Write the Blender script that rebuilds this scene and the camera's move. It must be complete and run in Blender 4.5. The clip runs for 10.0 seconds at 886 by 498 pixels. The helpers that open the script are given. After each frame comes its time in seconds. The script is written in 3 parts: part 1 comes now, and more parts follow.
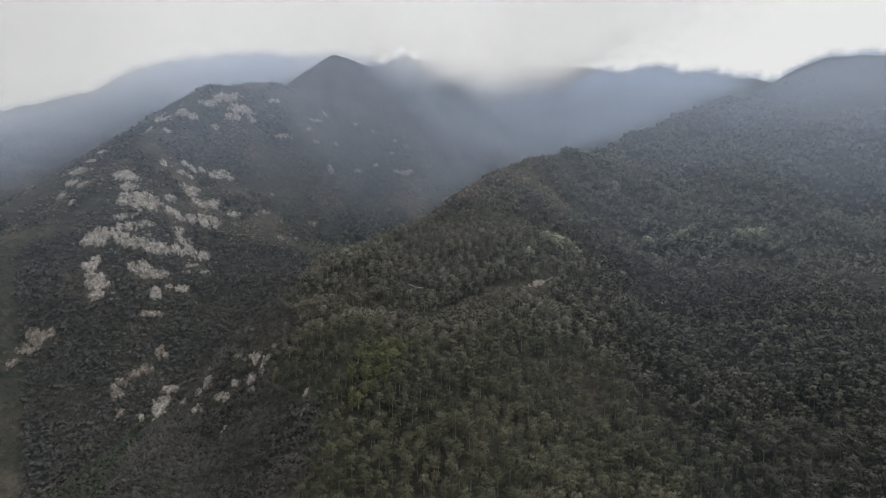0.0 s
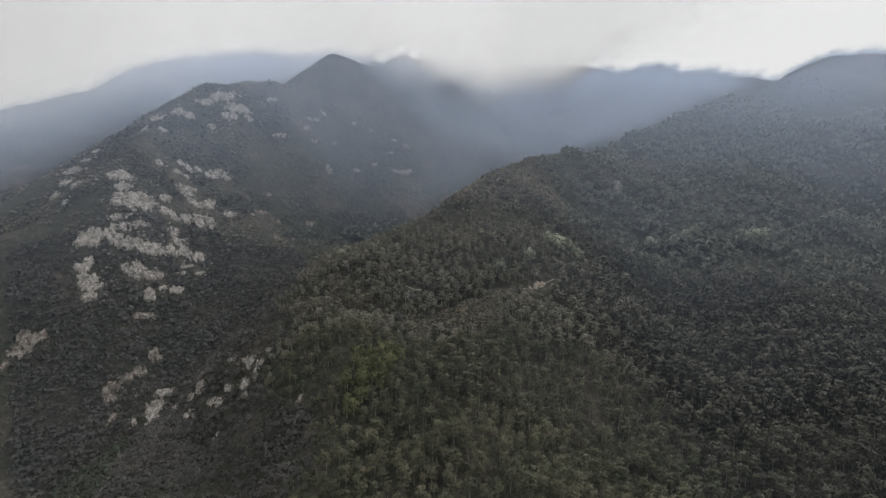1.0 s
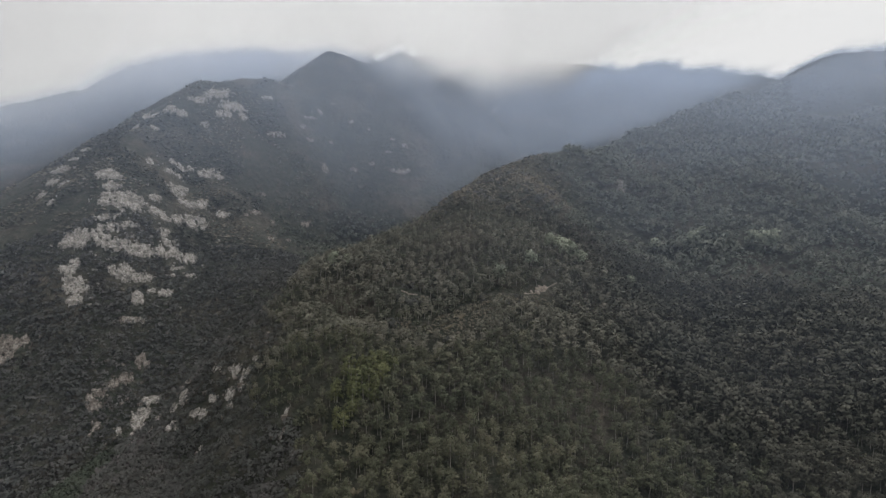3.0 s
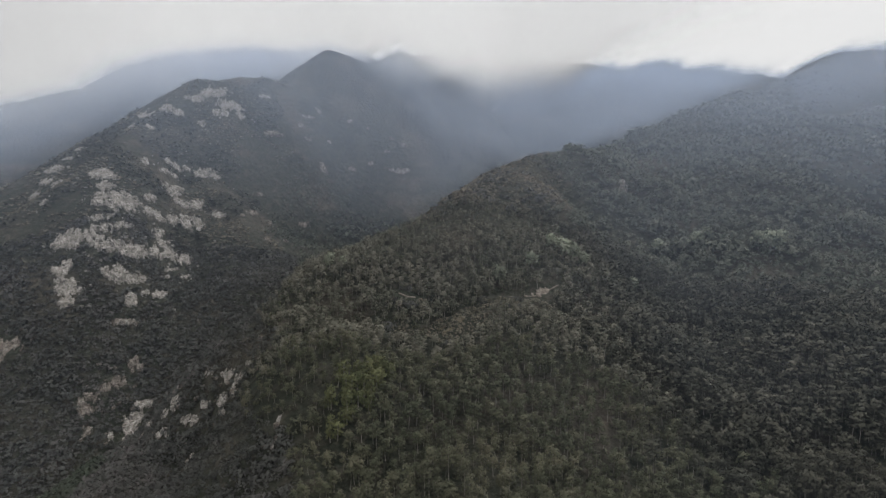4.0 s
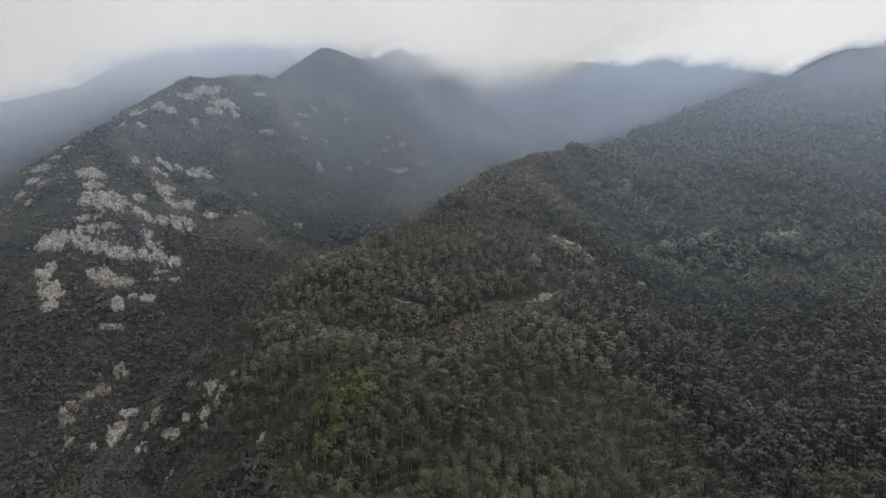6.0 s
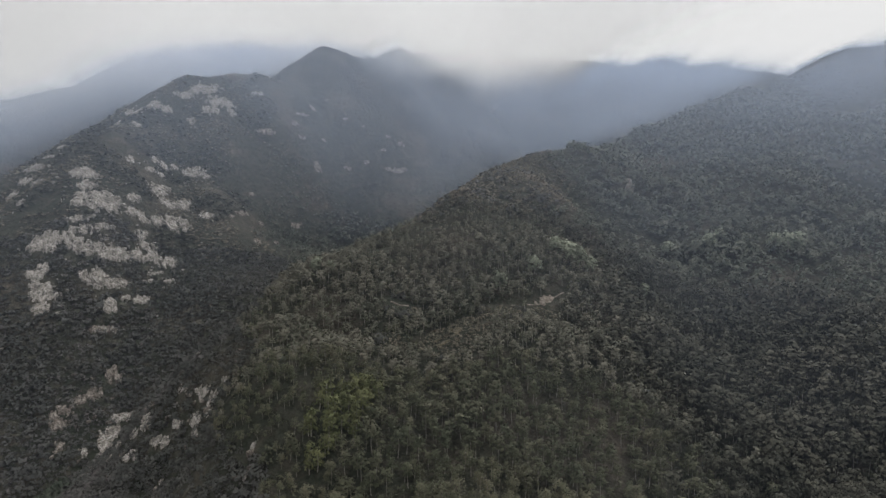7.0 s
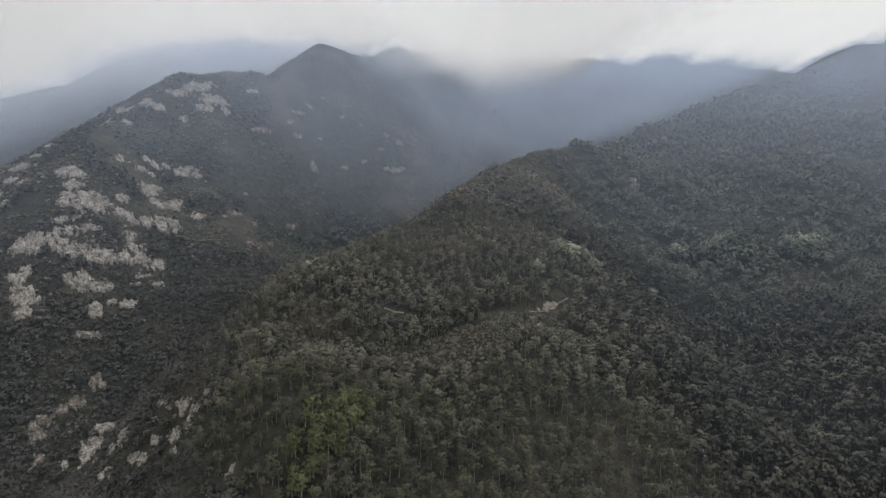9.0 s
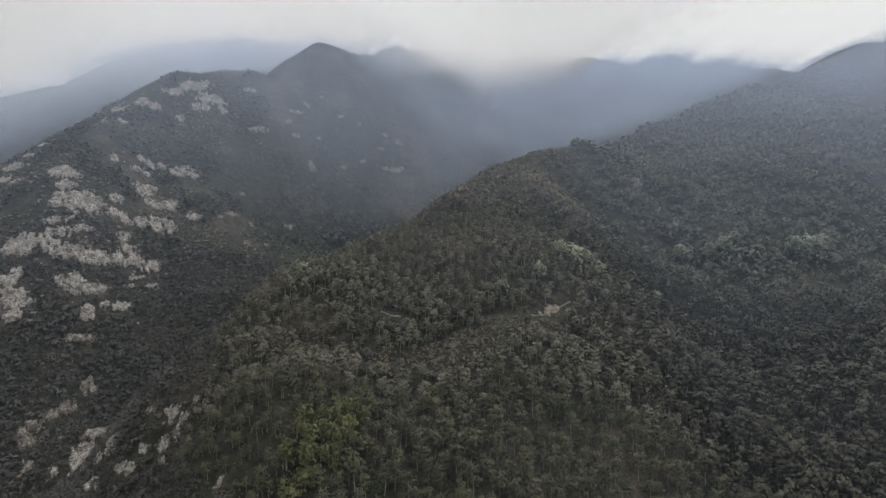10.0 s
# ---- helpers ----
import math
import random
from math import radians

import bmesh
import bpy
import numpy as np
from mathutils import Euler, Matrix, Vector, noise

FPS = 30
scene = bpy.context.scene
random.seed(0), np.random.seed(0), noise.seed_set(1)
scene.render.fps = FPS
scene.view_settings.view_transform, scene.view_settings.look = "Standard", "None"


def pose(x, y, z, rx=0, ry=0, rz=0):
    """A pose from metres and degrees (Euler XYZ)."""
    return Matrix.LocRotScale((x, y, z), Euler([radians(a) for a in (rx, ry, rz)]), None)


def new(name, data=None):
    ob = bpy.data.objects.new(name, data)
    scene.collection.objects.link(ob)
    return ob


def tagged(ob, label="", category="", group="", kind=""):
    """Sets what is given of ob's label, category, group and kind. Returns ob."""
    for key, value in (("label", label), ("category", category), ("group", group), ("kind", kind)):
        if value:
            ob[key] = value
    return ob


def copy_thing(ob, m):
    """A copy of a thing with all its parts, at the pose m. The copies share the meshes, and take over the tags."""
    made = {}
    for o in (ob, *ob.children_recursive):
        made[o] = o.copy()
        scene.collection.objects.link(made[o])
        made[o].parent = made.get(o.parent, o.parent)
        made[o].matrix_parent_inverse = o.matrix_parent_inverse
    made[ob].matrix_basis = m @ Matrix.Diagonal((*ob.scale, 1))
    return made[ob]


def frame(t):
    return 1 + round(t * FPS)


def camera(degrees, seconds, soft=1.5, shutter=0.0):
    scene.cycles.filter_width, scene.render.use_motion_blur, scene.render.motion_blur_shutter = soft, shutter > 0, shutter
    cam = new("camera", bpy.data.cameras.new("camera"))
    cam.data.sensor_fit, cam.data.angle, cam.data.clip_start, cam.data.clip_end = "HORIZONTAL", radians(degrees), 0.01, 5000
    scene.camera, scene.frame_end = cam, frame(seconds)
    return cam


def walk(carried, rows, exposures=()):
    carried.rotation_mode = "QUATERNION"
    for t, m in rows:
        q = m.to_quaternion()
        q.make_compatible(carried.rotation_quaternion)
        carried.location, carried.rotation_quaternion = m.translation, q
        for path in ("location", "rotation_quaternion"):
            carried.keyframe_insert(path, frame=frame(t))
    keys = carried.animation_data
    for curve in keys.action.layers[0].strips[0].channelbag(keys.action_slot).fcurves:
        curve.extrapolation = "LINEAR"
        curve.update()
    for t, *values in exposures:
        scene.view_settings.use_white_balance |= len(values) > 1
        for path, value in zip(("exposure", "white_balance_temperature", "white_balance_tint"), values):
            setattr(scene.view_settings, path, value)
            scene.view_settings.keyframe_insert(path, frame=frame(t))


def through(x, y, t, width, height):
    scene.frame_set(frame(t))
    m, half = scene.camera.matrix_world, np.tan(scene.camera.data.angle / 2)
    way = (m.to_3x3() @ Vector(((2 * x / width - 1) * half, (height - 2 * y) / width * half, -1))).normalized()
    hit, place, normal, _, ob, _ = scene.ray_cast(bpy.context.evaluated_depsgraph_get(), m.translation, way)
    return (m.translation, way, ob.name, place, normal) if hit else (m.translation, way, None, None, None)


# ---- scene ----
cam = camera(76.0, 10.0, soft=1.45)
METRES, EYE, TILT, LEAN, TURN = 85.0, 240.0, -5.35, 0.0, 0.0
ROWS = [
    (0, 0.0000, 0.0000, 0.0000, -0.000, -0.000, 0.0),
    (0.5, 0.0045, 0.0500, 0.0045, -0.010, -0.005, 0.0),
    (1, 0.0090, 0.1000, 0.0090, -0.020, -0.009, 0.0),
    (1.5, 0.0134, 0.1500, 0.0135, -0.028, -0.013, 0.0),
    (2, 0.0179, 0.2000, 0.0181, -0.037, -0.017, 0.0),
    (2.5, 0.0223, 0.2500, 0.0226, -0.044, -0.020, 0.0),
    (3.25, 0.0290, 0.3250, 0.0295, -0.055, -0.025, 0.0),
    (4, 0.0356, 0.4000, 0.0365, -0.063, -0.029, 0.0),
    (4.5, 0.0400, 0.4500, 0.0411, -0.068, -0.031, 0.0),
    (5, 0.0443, 0.5000, 0.0458, -0.073, -0.033, 0.0),
    (5.5, 0.0487, 0.5500, 0.0505, -0.077, -0.034, 0.0),
    (6.25, 0.0552, 0.6250, 0.0576, -0.081, -0.036, 0.0),
    (7, 0.0617, 0.7000, 0.0647, -0.085, -0.037, 0.0),
    (7.5, 0.0660, 0.7500, 0.0695, -0.086, -0.037, 0.0),
    (8, 0.0703, 0.8000, 0.0743, -0.087, -0.037, 0.0),
    (8.5, 0.0745, 0.8500, 0.0791, -0.087, -0.036, 0.0),
    (9, 0.0788, 0.9000, 0.0839, -0.086, -0.035, 0.0),
    (9.5, 0.0831, 0.9500, 0.0888, -0.085, -0.034, 0.0),
    (10, 0.0873, 1.0000, 0.0937, -0.083, -0.033, 0.0),
]
walk(cam, [(t, pose(0, 0, EYE, TILT, LEAN, TURN) @ pose(METRES * x, METRES * y, METRES * z, 90 + pitch, roll, yaw)) for t, x, y, z, yaw, pitch, roll in ROWS])

# ---- light: an overcast sky, a little brighter to the east, and a very soft sun ----
SUN_ELEVATION, SUN_AZIMUTH = 52.0, 40.0
world = bpy.data.worlds.new("overcast_sky")
scene.world = world
world.use_nodes = True
wn, wl = world.node_tree.nodes, world.node_tree.links
wn.clear()
sky = wn.new("ShaderNodeTexSky")
sky.sky_type, sky.sun_disc = "NISHITA", False
sky.sun_elevation, sky.sun_rotation = radians(SUN_ELEVATION), radians(SUN_AZIMUTH)
sky.air_density, sky.dust_density = 1.0, 4.0
dull = wn.new("ShaderNodeHueSaturation")
dull.inputs["Saturation"].default_value, dull.inputs["Value"].default_value = 0.25, 0.10
wl.new(sky.outputs[0], dull.inputs["Color"])
way = wn.new("ShaderNodeTexCoord")
cloud_noise = wn.new("ShaderNodeTexNoise")
cloud_noise.inputs["Scale"].default_value, cloud_noise.inputs["Detail"].default_value = 1.6, 3.0
stretch = wn.new("ShaderNodeMapping")
stretch.inputs["Scale"].default_value = (1, 1, 3.0)
wl.new(way.outputs["Generated"], stretch.inputs["Vector"])
wl.new(stretch.outputs[0], cloud_noise.inputs["Vector"])
cloud_ramp = wn.new("ShaderNodeValToRGB")
cloud_ramp.color_ramp.elements[0].position, cloud_ramp.color_ramp.elements[0].color = 0.3, (0.765, 0.77, 0.775, 1)
cloud_ramp.color_ramp.elements[1].position, cloud_ramp.color_ramp.elements[1].color = 0.7, (0.81, 0.81, 0.81, 1)
wl.new(cloud_noise.outputs["Fac"], cloud_ramp.inputs["Fac"])
cover = wn.new("ShaderNodeMix")
cover.data_type = "RGBA"
cover.inputs["Factor"].default_value = 0.88
wl.new(dull.outputs[0], cover.inputs["A"])
wl.new(cloud_ramp.outputs[0], cover.inputs["B"])
split = wn.new("ShaderNodeSeparateXYZ")
wl.new(way.outputs["Generated"], split.inputs[0])
zenith = wn.new("ShaderNodeMapRange")
zenith.interpolation_type = "SMOOTHSTEP"
for key, value in (("From Min", 0.22), ("From Max", 0.95), ("To Min", 1.0), ("To Max", 2.9)):
    zenith.inputs[key].default_value = value
wl.new(split.outputs["Z"], zenith.inputs["Value"])
east = wn.new("ShaderNodeMapRange")
for key, value in (("From Min", -0.7), ("From Max", 0.15), ("To Min", 0.60), ("To Max", 1.0)):
    east.inputs[key].default_value = value
wl.new(split.outputs["X"], east.inputs["Value"])
vault = wn.new("ShaderNodeMath")
vault.operation = "MULTIPLY"
wl.new(zenith.outputs[0], vault.inputs[0])
wl.new(east.outputs[0], vault.inputs[1])
back = wn.new("ShaderNodeBackground")
wl.new(vault.outputs[0], back.inputs["Strength"])
wl.new(cover.outputs["Result"], back.inputs["Color"])
wl.new(back.outputs[0], wn.new("ShaderNodeOutputWorld").inputs["Surface"])
sun = new("sun", bpy.data.lights.new("sun", "SUN"))
sun.data.energy, sun.data.angle, sun.data.color = 0.9, radians(25), (1.0, 0.95, 0.88)
sun.rotation_euler = (radians(90 - SUN_ELEVATION), 0, radians(180 - SUN_AZIMUTH))
scene.cycles.transparent_max_bounces = 64


# ---- materials ----
def material(name, rough=0.8):
    m = bpy.data.materials.new(name)
    m.use_nodes = True
    bsdf = m.node_tree.nodes["Principled BSDF"]
    bsdf.inputs["Roughness"].default_value = rough
    bsdf.inputs["Specular IOR Level"].default_value = 0.12
    return m, m.node_tree.nodes, m.node_tree.links, bsdf


def noise_ramp(nodes, links, scale, colours, lo=0.3, hi=0.7, detail=4.0, seed=0.0):
    """Noise at a place in the world, laid through colours."""
    place = nodes.new("ShaderNodeNewGeometry")
    shift = nodes.new("ShaderNodeVectorMath")
    shift.inputs[1].default_value = (seed, seed * 0.7, seed * 0.3)
    links.new(place.outputs["Position"], shift.inputs[0])
    tex = nodes.new("ShaderNodeTexNoise")
    tex.inputs["Scale"].default_value, tex.inputs["Detail"].default_value = scale, detail
    links.new(shift.outputs[0], tex.inputs["Vector"])
    ramp = nodes.new("ShaderNodeValToRGB")
    while len(ramp.color_ramp.elements) < len(colours):
        ramp.color_ramp.elements.new(0.5)
    for i, (e, c) in enumerate(zip(ramp.color_ramp.elements, colours)):
        e.position, e.color = lo + (hi - lo) * i / (len(colours) - 1), (*c, 1)
    links.new(tex.outputs["Fac"], ramp.inputs["Fac"])
    return ramp.outputs["Color"], tex.outputs["Fac"]


def mixed(nodes, links, factor, a, b, blend="MIX"):
    m = nodes.new("ShaderNodeMix")
    m.data_type, m.blend_type = "RGBA", blend
    for key, v in (("Factor", factor), ("A", a), ("B", b)):
        if isinstance(v, (int, float)):
            m.inputs[key].default_value = v
        elif isinstance(v, tuple):
            m.inputs[key].default_value = (*v, 1)
        else:
            links.new(v, m.inputs[key])
    return m.outputs["Result"]


def bump(nodes, links, bsdf, height, strength, distance):
    b = nodes.new("ShaderNodeBump")
    b.inputs["Strength"].default_value, b.inputs["Distance"].default_value = strength, distance
    links.new(height, b.inputs["Height"])
    links.new(b.outputs[0], bsdf.inputs["Normal"])


def foliage(name, tones, spread=0.11, per_object=False, through=0.3):
    """Leaves: tone by stand and by tree, and each spray of leaves a little lighter or darker."""
    m, n, l, bsdf = material(name, 0.65)
    stand, _ = noise_ramp(n, l, 0.022, tones, 0.32, 0.68, 3.0)
    tree, _ = noise_ramp(n, l, 0.14, [tuple(c * 0.72 for c in tones[0]), tones[1], tuple(c * 1.22 for c in tones[-1])], 0.32, 0.68, 2.0, 40)
    col = mixed(n, l, 0.5, stand, tree)
    geo = n.new("ShaderNodeNewGeometry")
    vary = n.new("ShaderNodeMapRange")
    vary.inputs["To Min"].default_value, vary.inputs["To Max"].default_value = 1 - spread, 1 + spread
    l.new(geo.outputs["Random Per Island"], vary.inputs["Value"])
    hsv = n.new("ShaderNodeHueSaturation")
    l.new(vary.outputs[0], hsv.inputs["Value"])
    l.new(col, hsv.inputs["Color"])
    out = hsv.outputs[0]
    if per_object:
        info = n.new("ShaderNodeObjectInfo")
        tone = n.new("ShaderNodeMapRange")
        tone.inputs["To Min"].default_value, tone.inputs["To Max"].default_value = 0.78, 1.25
        l.new(info.outputs["Random"], tone.inputs["Value"])
        hsv2 = n.new("ShaderNodeHueSaturation")
        l.new(tone.outputs[0], hsv2.inputs["Value"])
        l.new(out, hsv2.inputs["Color"])
        out = hsv2.outputs[0]
    l.new(out, bsdf.inputs["Base Color"])
    glow = n.new("ShaderNodeBsdfTranslucent")  # light that comes through the leaves
    l.new(out, glow.inputs["Color"])
    both = n.new("ShaderNodeMixShader")
    both.inputs[0].default_value = through
    l.new(bsdf.outputs[0], both.inputs[1])
    l.new(glow.outputs[0], both.inputs[2])
    l.new(both.outputs[0], n["Material Output"].inputs["Surface"])
    return m


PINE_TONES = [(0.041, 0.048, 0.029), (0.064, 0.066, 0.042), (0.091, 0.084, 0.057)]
WOOD_TONES = [(0.051, 0.059, 0.045), (0.077, 0.084, 0.065), (0.113, 0.113, 0.089)]
SCRUB_TONES = [(0.042, 0.044, 0.039), (0.060, 0.060, 0.056), (0.086, 0.079, 0.075)]
leaf_pine = foliage("pine_needles", PINE_TONES, through=0.12)
# browner copy of the pine tones, brightened: sunlight put into the leaf colour
leaf_upper = foliage("pine_needles_sunlit_tone", [(0.072, 0.075, 0.056), (0.104, 0.101, 0.078), (0.140, 0.128, 0.100)], through=0.25)
leaf_pine_single = foliage("pine_needles_of_single_trees", PINE_TONES, per_object=True, through=0.12)
leaf_wood = foliage("broad_leaves", WOOD_TONES)
leaf_scrub = foliage("scrub_leaves", SCRUB_TONES)
leaf_lime = foliage("yellow_green_leaves", [(0.062, 0.071, 0.033), (0.087, 0.092, 0.044), (0.116, 0.116, 0.056)], per_object=True, through=0.15)
# dark foliage; the side valley's hollow shade is put into this colour too
leaf_dark = foliage("dark_shaded_broad_leaves", [(0.026, 0.028, 0.021), (0.041, 0.041, 0.030), (0.064, 0.060, 0.045)], through=0.15)
leaf_heath = foliage("brown_heath_leaves", [(0.076, 0.072, 0.053), (0.113, 0.100, 0.076), (0.157, 0.132, 0.101)], 0.10)
leaf_green = foliage("fresh_scrub_leaves", [(0.029, 0.037, 0.027), (0.042, 0.049, 0.037), (0.057, 0.063, 0.046)])
leaf_pale = foliage("pale_green_leaves", [(0.150, 0.162, 0.122), (0.190, 0.203, 0.152), (0.230, 0.243, 0.184)], per_object=True)

bark, n_, l_, b_ = material("bark", 0.9)
c_, h_ = noise_ramp(n_, l_, 3.0, [(0.14, 0.13, 0.115), (0.30, 0.28, 0.25)])
l_.new(c_, b_.inputs["Base Color"])

soil, n_, l_, b_ = material("hillside_soil_and_grass", 0.95)
c1, _ = noise_ramp(n_, l_, 0.016, [(0.020, 0.024, 0.017), (0.034, 0.034, 0.026), (0.100, 0.083, 0.066)], 0.34, 0.72, 6.0)
c2, h_ = noise_ramp(n_, l_, 0.16, [(0.018, 0.021, 0.015), (0.030, 0.031, 0.024), (0.066, 0.057, 0.046)], 0.34, 0.70, 8.0, 11)
c3, h3 = noise_ramp(n_, l_, 1.1, [(0.6, 0.6, 0.6), (1.25, 1.22, 1.18)], 0.3, 0.7, 6.0, 5)
l_.new(mixed(n_, l_, 0.8, mixed(n_, l_, 0.55, c1, c2), c3, "MULTIPLY"), b_.inputs["Base Color"])
bump(n_, l_, b_, h_, 1.0, 4.0)


def rock_material(name, tones):
    """Granite: weathered tones, painted dark patches for shaded gaps and growth, and joints."""
    m, n_, l_, b_ = material(name, 0.9)
    c1, h_ = noise_ramp(n_, l_, 0.25, tones, 0.3, 0.68, 9.0, 3)
    # dark patches in the colour stand for shade and growth between facets
    c2, h2 = noise_ramp(n_, l_, 0.75, [(0.42, 0.41, 0.39), (0.85, 0.84, 0.82), (1.10, 1.08, 1.05)], 0.36, 0.60, 9.0, 7)
    place = n_.new("ShaderNodeNewGeometry")
    warp = n_.new("ShaderNodeTexNoise")
    warp.inputs["Scale"].default_value = 0.5
    l_.new(place.outputs["Position"], warp.inputs["Vector"])
    bent = n_.new("ShaderNodeVectorMath")
    bent.operation = "MULTIPLY_ADD"
    bent.inputs[1].default_value = (2.5, 2.5, 2.5)
    l_.new(warp.outputs["Color"], bent.inputs[0])
    l_.new(place.outputs["Position"], bent.inputs[2])
    joints = n_.new("ShaderNodeTexVoronoi")
    joints.feature = "DISTANCE_TO_EDGE"
    joints.inputs["Scale"].default_value = 0.5
    l_.new(bent.outputs[0], joints.inputs["Vector"])
    cleft = n_.new("ShaderNodeMapRange")
    for key, value in (("From Min", 0.0), ("From Max", 0.07), ("To Min", 0.4), ("To Max", 1.0)):
        cleft.inputs[key].default_value = value
    l_.new(joints.outputs["Distance"], cleft.inputs["Value"])
    mottled = mixed(n_, l_, 0.9, c1, c2, "MULTIPLY")
    l_.new(mixed(n_, l_, 1.0, mottled, cleft.outputs[0], "MULTIPLY"), b_.inputs["Base Color"])
    bump(n_, l_, b_, h2, 1.0, 1.2)
    return m


granite = rock_material("pale_weathered_granite", [(0.16, 0.148, 0.135), (0.27, 0.252, 0.232), (0.37, 0.35, 0.33)])
stained_granite = rock_material("stained_granite", [(0.085, 0.072, 0.064), (0.165, 0.145, 0.128), (0.27, 0.245, 0.222)])

bare_earth, n_, l_, b_ = material("bare_earth", 0.95)
c1, h_ = noise_ramp(n_, l_, 0.6, [(0.085, 0.070, 0.057), (0.150, 0.128, 0.108), (0.225, 0.198, 0.172)], 0.3, 0.7, 8.0, 9)
l_.new(c1, b_.inputs["Base Color"])
bump(n_, l_, b_, h_, 0.8, 0.5)

dry_grass, n_, l_, b_ = material("dry_grass", 0.95)
c1, h_ = noise_ramp(n_, l_, 0.7, [(0.050, 0.045, 0.030), (0.090, 0.077, 0.052), (0.165, 0.143, 0.108)], 0.3, 0.72, 8.0, 19)
l_.new(c1, b_.inputs["Base Color"])
bump(n_, l_, b_, h_, 1.0, 0.6)


def mist_material(name, tint, shine):
    """Thin mist: lets most of what is behind through, and scatters the sky's light."""
    m = bpy.data.materials.new(name)
    m.use_nodes = True
    n, l = m.node_tree.nodes, m.node_tree.links
    n.clear()
    thick = n.new("ShaderNodeAttribute")
    thick.attribute_name = "thickness"
    scatter = n.new("ShaderNodeBsdfTranslucent")
    scatter.inputs["Color"].default_value = (*tint, 1)
    glance = n.new("ShaderNodeBsdfDiffuse")
    glance.inputs["Color"].default_value = (*tint, 1)
    both = n.new("ShaderNodeMixShader")
    both.inputs[0].default_value = shine
    l.new(scatter.outputs[0], both.inputs[1])
    l.new(glance.outputs[0], both.inputs[2])
    clear = n.new("ShaderNodeBsdfTransparent")
    mix = n.new("ShaderNodeMixShader")
    l.new(thick.outputs["Fac"], mix.inputs[0])
    l.new(clear.outputs[0], mix.inputs[1])
    l.new(both.outputs[0], mix.inputs[2])
    l.new(mix.outputs[0], n.new("ShaderNodeOutputMaterial").inputs["Surface"])
    return m


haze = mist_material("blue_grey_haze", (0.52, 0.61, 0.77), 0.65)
cloud = mist_material("low_cloud", (0.965, 0.965, 0.965), 0.95)

# ---- landform: crests as lines of (x, y, z), their slopes to either side, and the roundness of the crest ----
RIDGES = {
    "spur": ([(134, 637, 292), (100, 600, 283), (64, 558, 270), (50, 505, 257), (48, 452, 218), (48, 410, 216), (45, 371, 194), (38, 335, 183), (28, 277, 164), (24, 237, 153), (15, 170, 110), (0, 60, 55)], 0.71, 0.94, 30),
    "shoulder": ([(50, 505, 261), (22, 472, 246), (-10, 447, 225), (-40, 412, 211), (-66, 398, 203), (-85, 360, 180), (-70, 305, 188), (-55, 250, 153), (-40, 190, 121), (-30, 80, 60)], 0.55, 1.2, 20),
    "right_spur": ([(700, 700, 300), (379, 566, 226), (326, 487, 198), (264, 399, 179), (209, 321, 171), (185, 284, 161), (170, 230, 125), (150, 120, 65)], 0.73, 0.64, 25),
    "right_hill": ([(134, 637, 253), (190, 690, 288), (273, 758, 303), (324, 796, 350), (407, 824, 394), (480, 860, 390), (560, 900, 440), (632, 948, 458)], 0.62, 0.45, 30),
    "range": ([(900, 780, 360), (704, 924, 466), (673, 943, 475), (630, 948, 476), (620, 1003, 466), (620, 1087, 456), (537, 1185, 495), (481, 1220, 494), (458, 1238, 518), (380, 1236, 506), (250, 1400, 560), (130, 1720, 620), (0, 1550, 610), (-81, 1310, 545)], 0.71, 0.86, 15),
    "west": ([(-81, 1310, 559), (-104, 1134, 499), (-152, 1091, 495), (-195, 1070, 505), (-224, 1036, 470), (-234, 962, 426), (-300, 922, 427), (-339, 861, 409), (-358, 807, 369), (-364, 705, 318), (-345, 620, 268), (-395, 600, 237), (-465, 597, 229), (-560, 560, 180), (-700, 480, 120)], 1.12, 0.67, 15),
    "rib": ([(-345, 630, 272), (-322, 585, 242), (-300, 545, 199), (-298, 500, 168), (-275, 450, 115), (-290, 380, 60)], 1.04, 1.06, 25),
    "rib2": ([(-339, 861, 387), (-300, 780, 286), (-262, 705, 254), (-215, 665, 232), (-150, 650, 190)], 0.67, 0.69, 25),
    "far_west": ([(-1500, 1200, 300), (-1200, 1250, 370), (-996, 1299, 432), (-859, 1389, 486), (-711, 1483, 583), (-550, 1560, 620), (-300, 1650, 640), (0, 1750, 610)], 0.6, 0.67, 20),
}
# hollows and knolls on the slopes: x, y, breadth, height
DELLS = [(-102, 236, 26, -24), (326, 487, 80, -23), (-249, 427, 80, -14), (-115, 290, 22, -29), (412, 741, 80, -12), (146, 260, 22, -15), (-107, 808, 55, -30), (-138, 345, 22, 9), (134, 476, 35, -17), (44, 238, 22, -10), (379, 510, 35, -25), (-68, 308, 22, -13), (328, 643, 55, -18), (-184, 658, 55, -24), (81, 291, 22, 2), (-92, 1060, 60, -12), (496, 760, 55, -24), (264, 399, 35, -9), (175, 381, 35, -12), (64, 342, 22, -5), (-165, 330, 28, -15), (-225, 345, 35, 17), (30, 425, 30, -3), (40, 370, 25, -2), (150, 455, 35, 5), (290, 530, 40, 7), (100, 495, 30, 5), (-280, 625, 30, 19), (-105, 840, 45, 2), (-110, 290, 25, -4), (-60, 235, 25, -8)]
FLOOR, BLEND = 25.0, 6.0


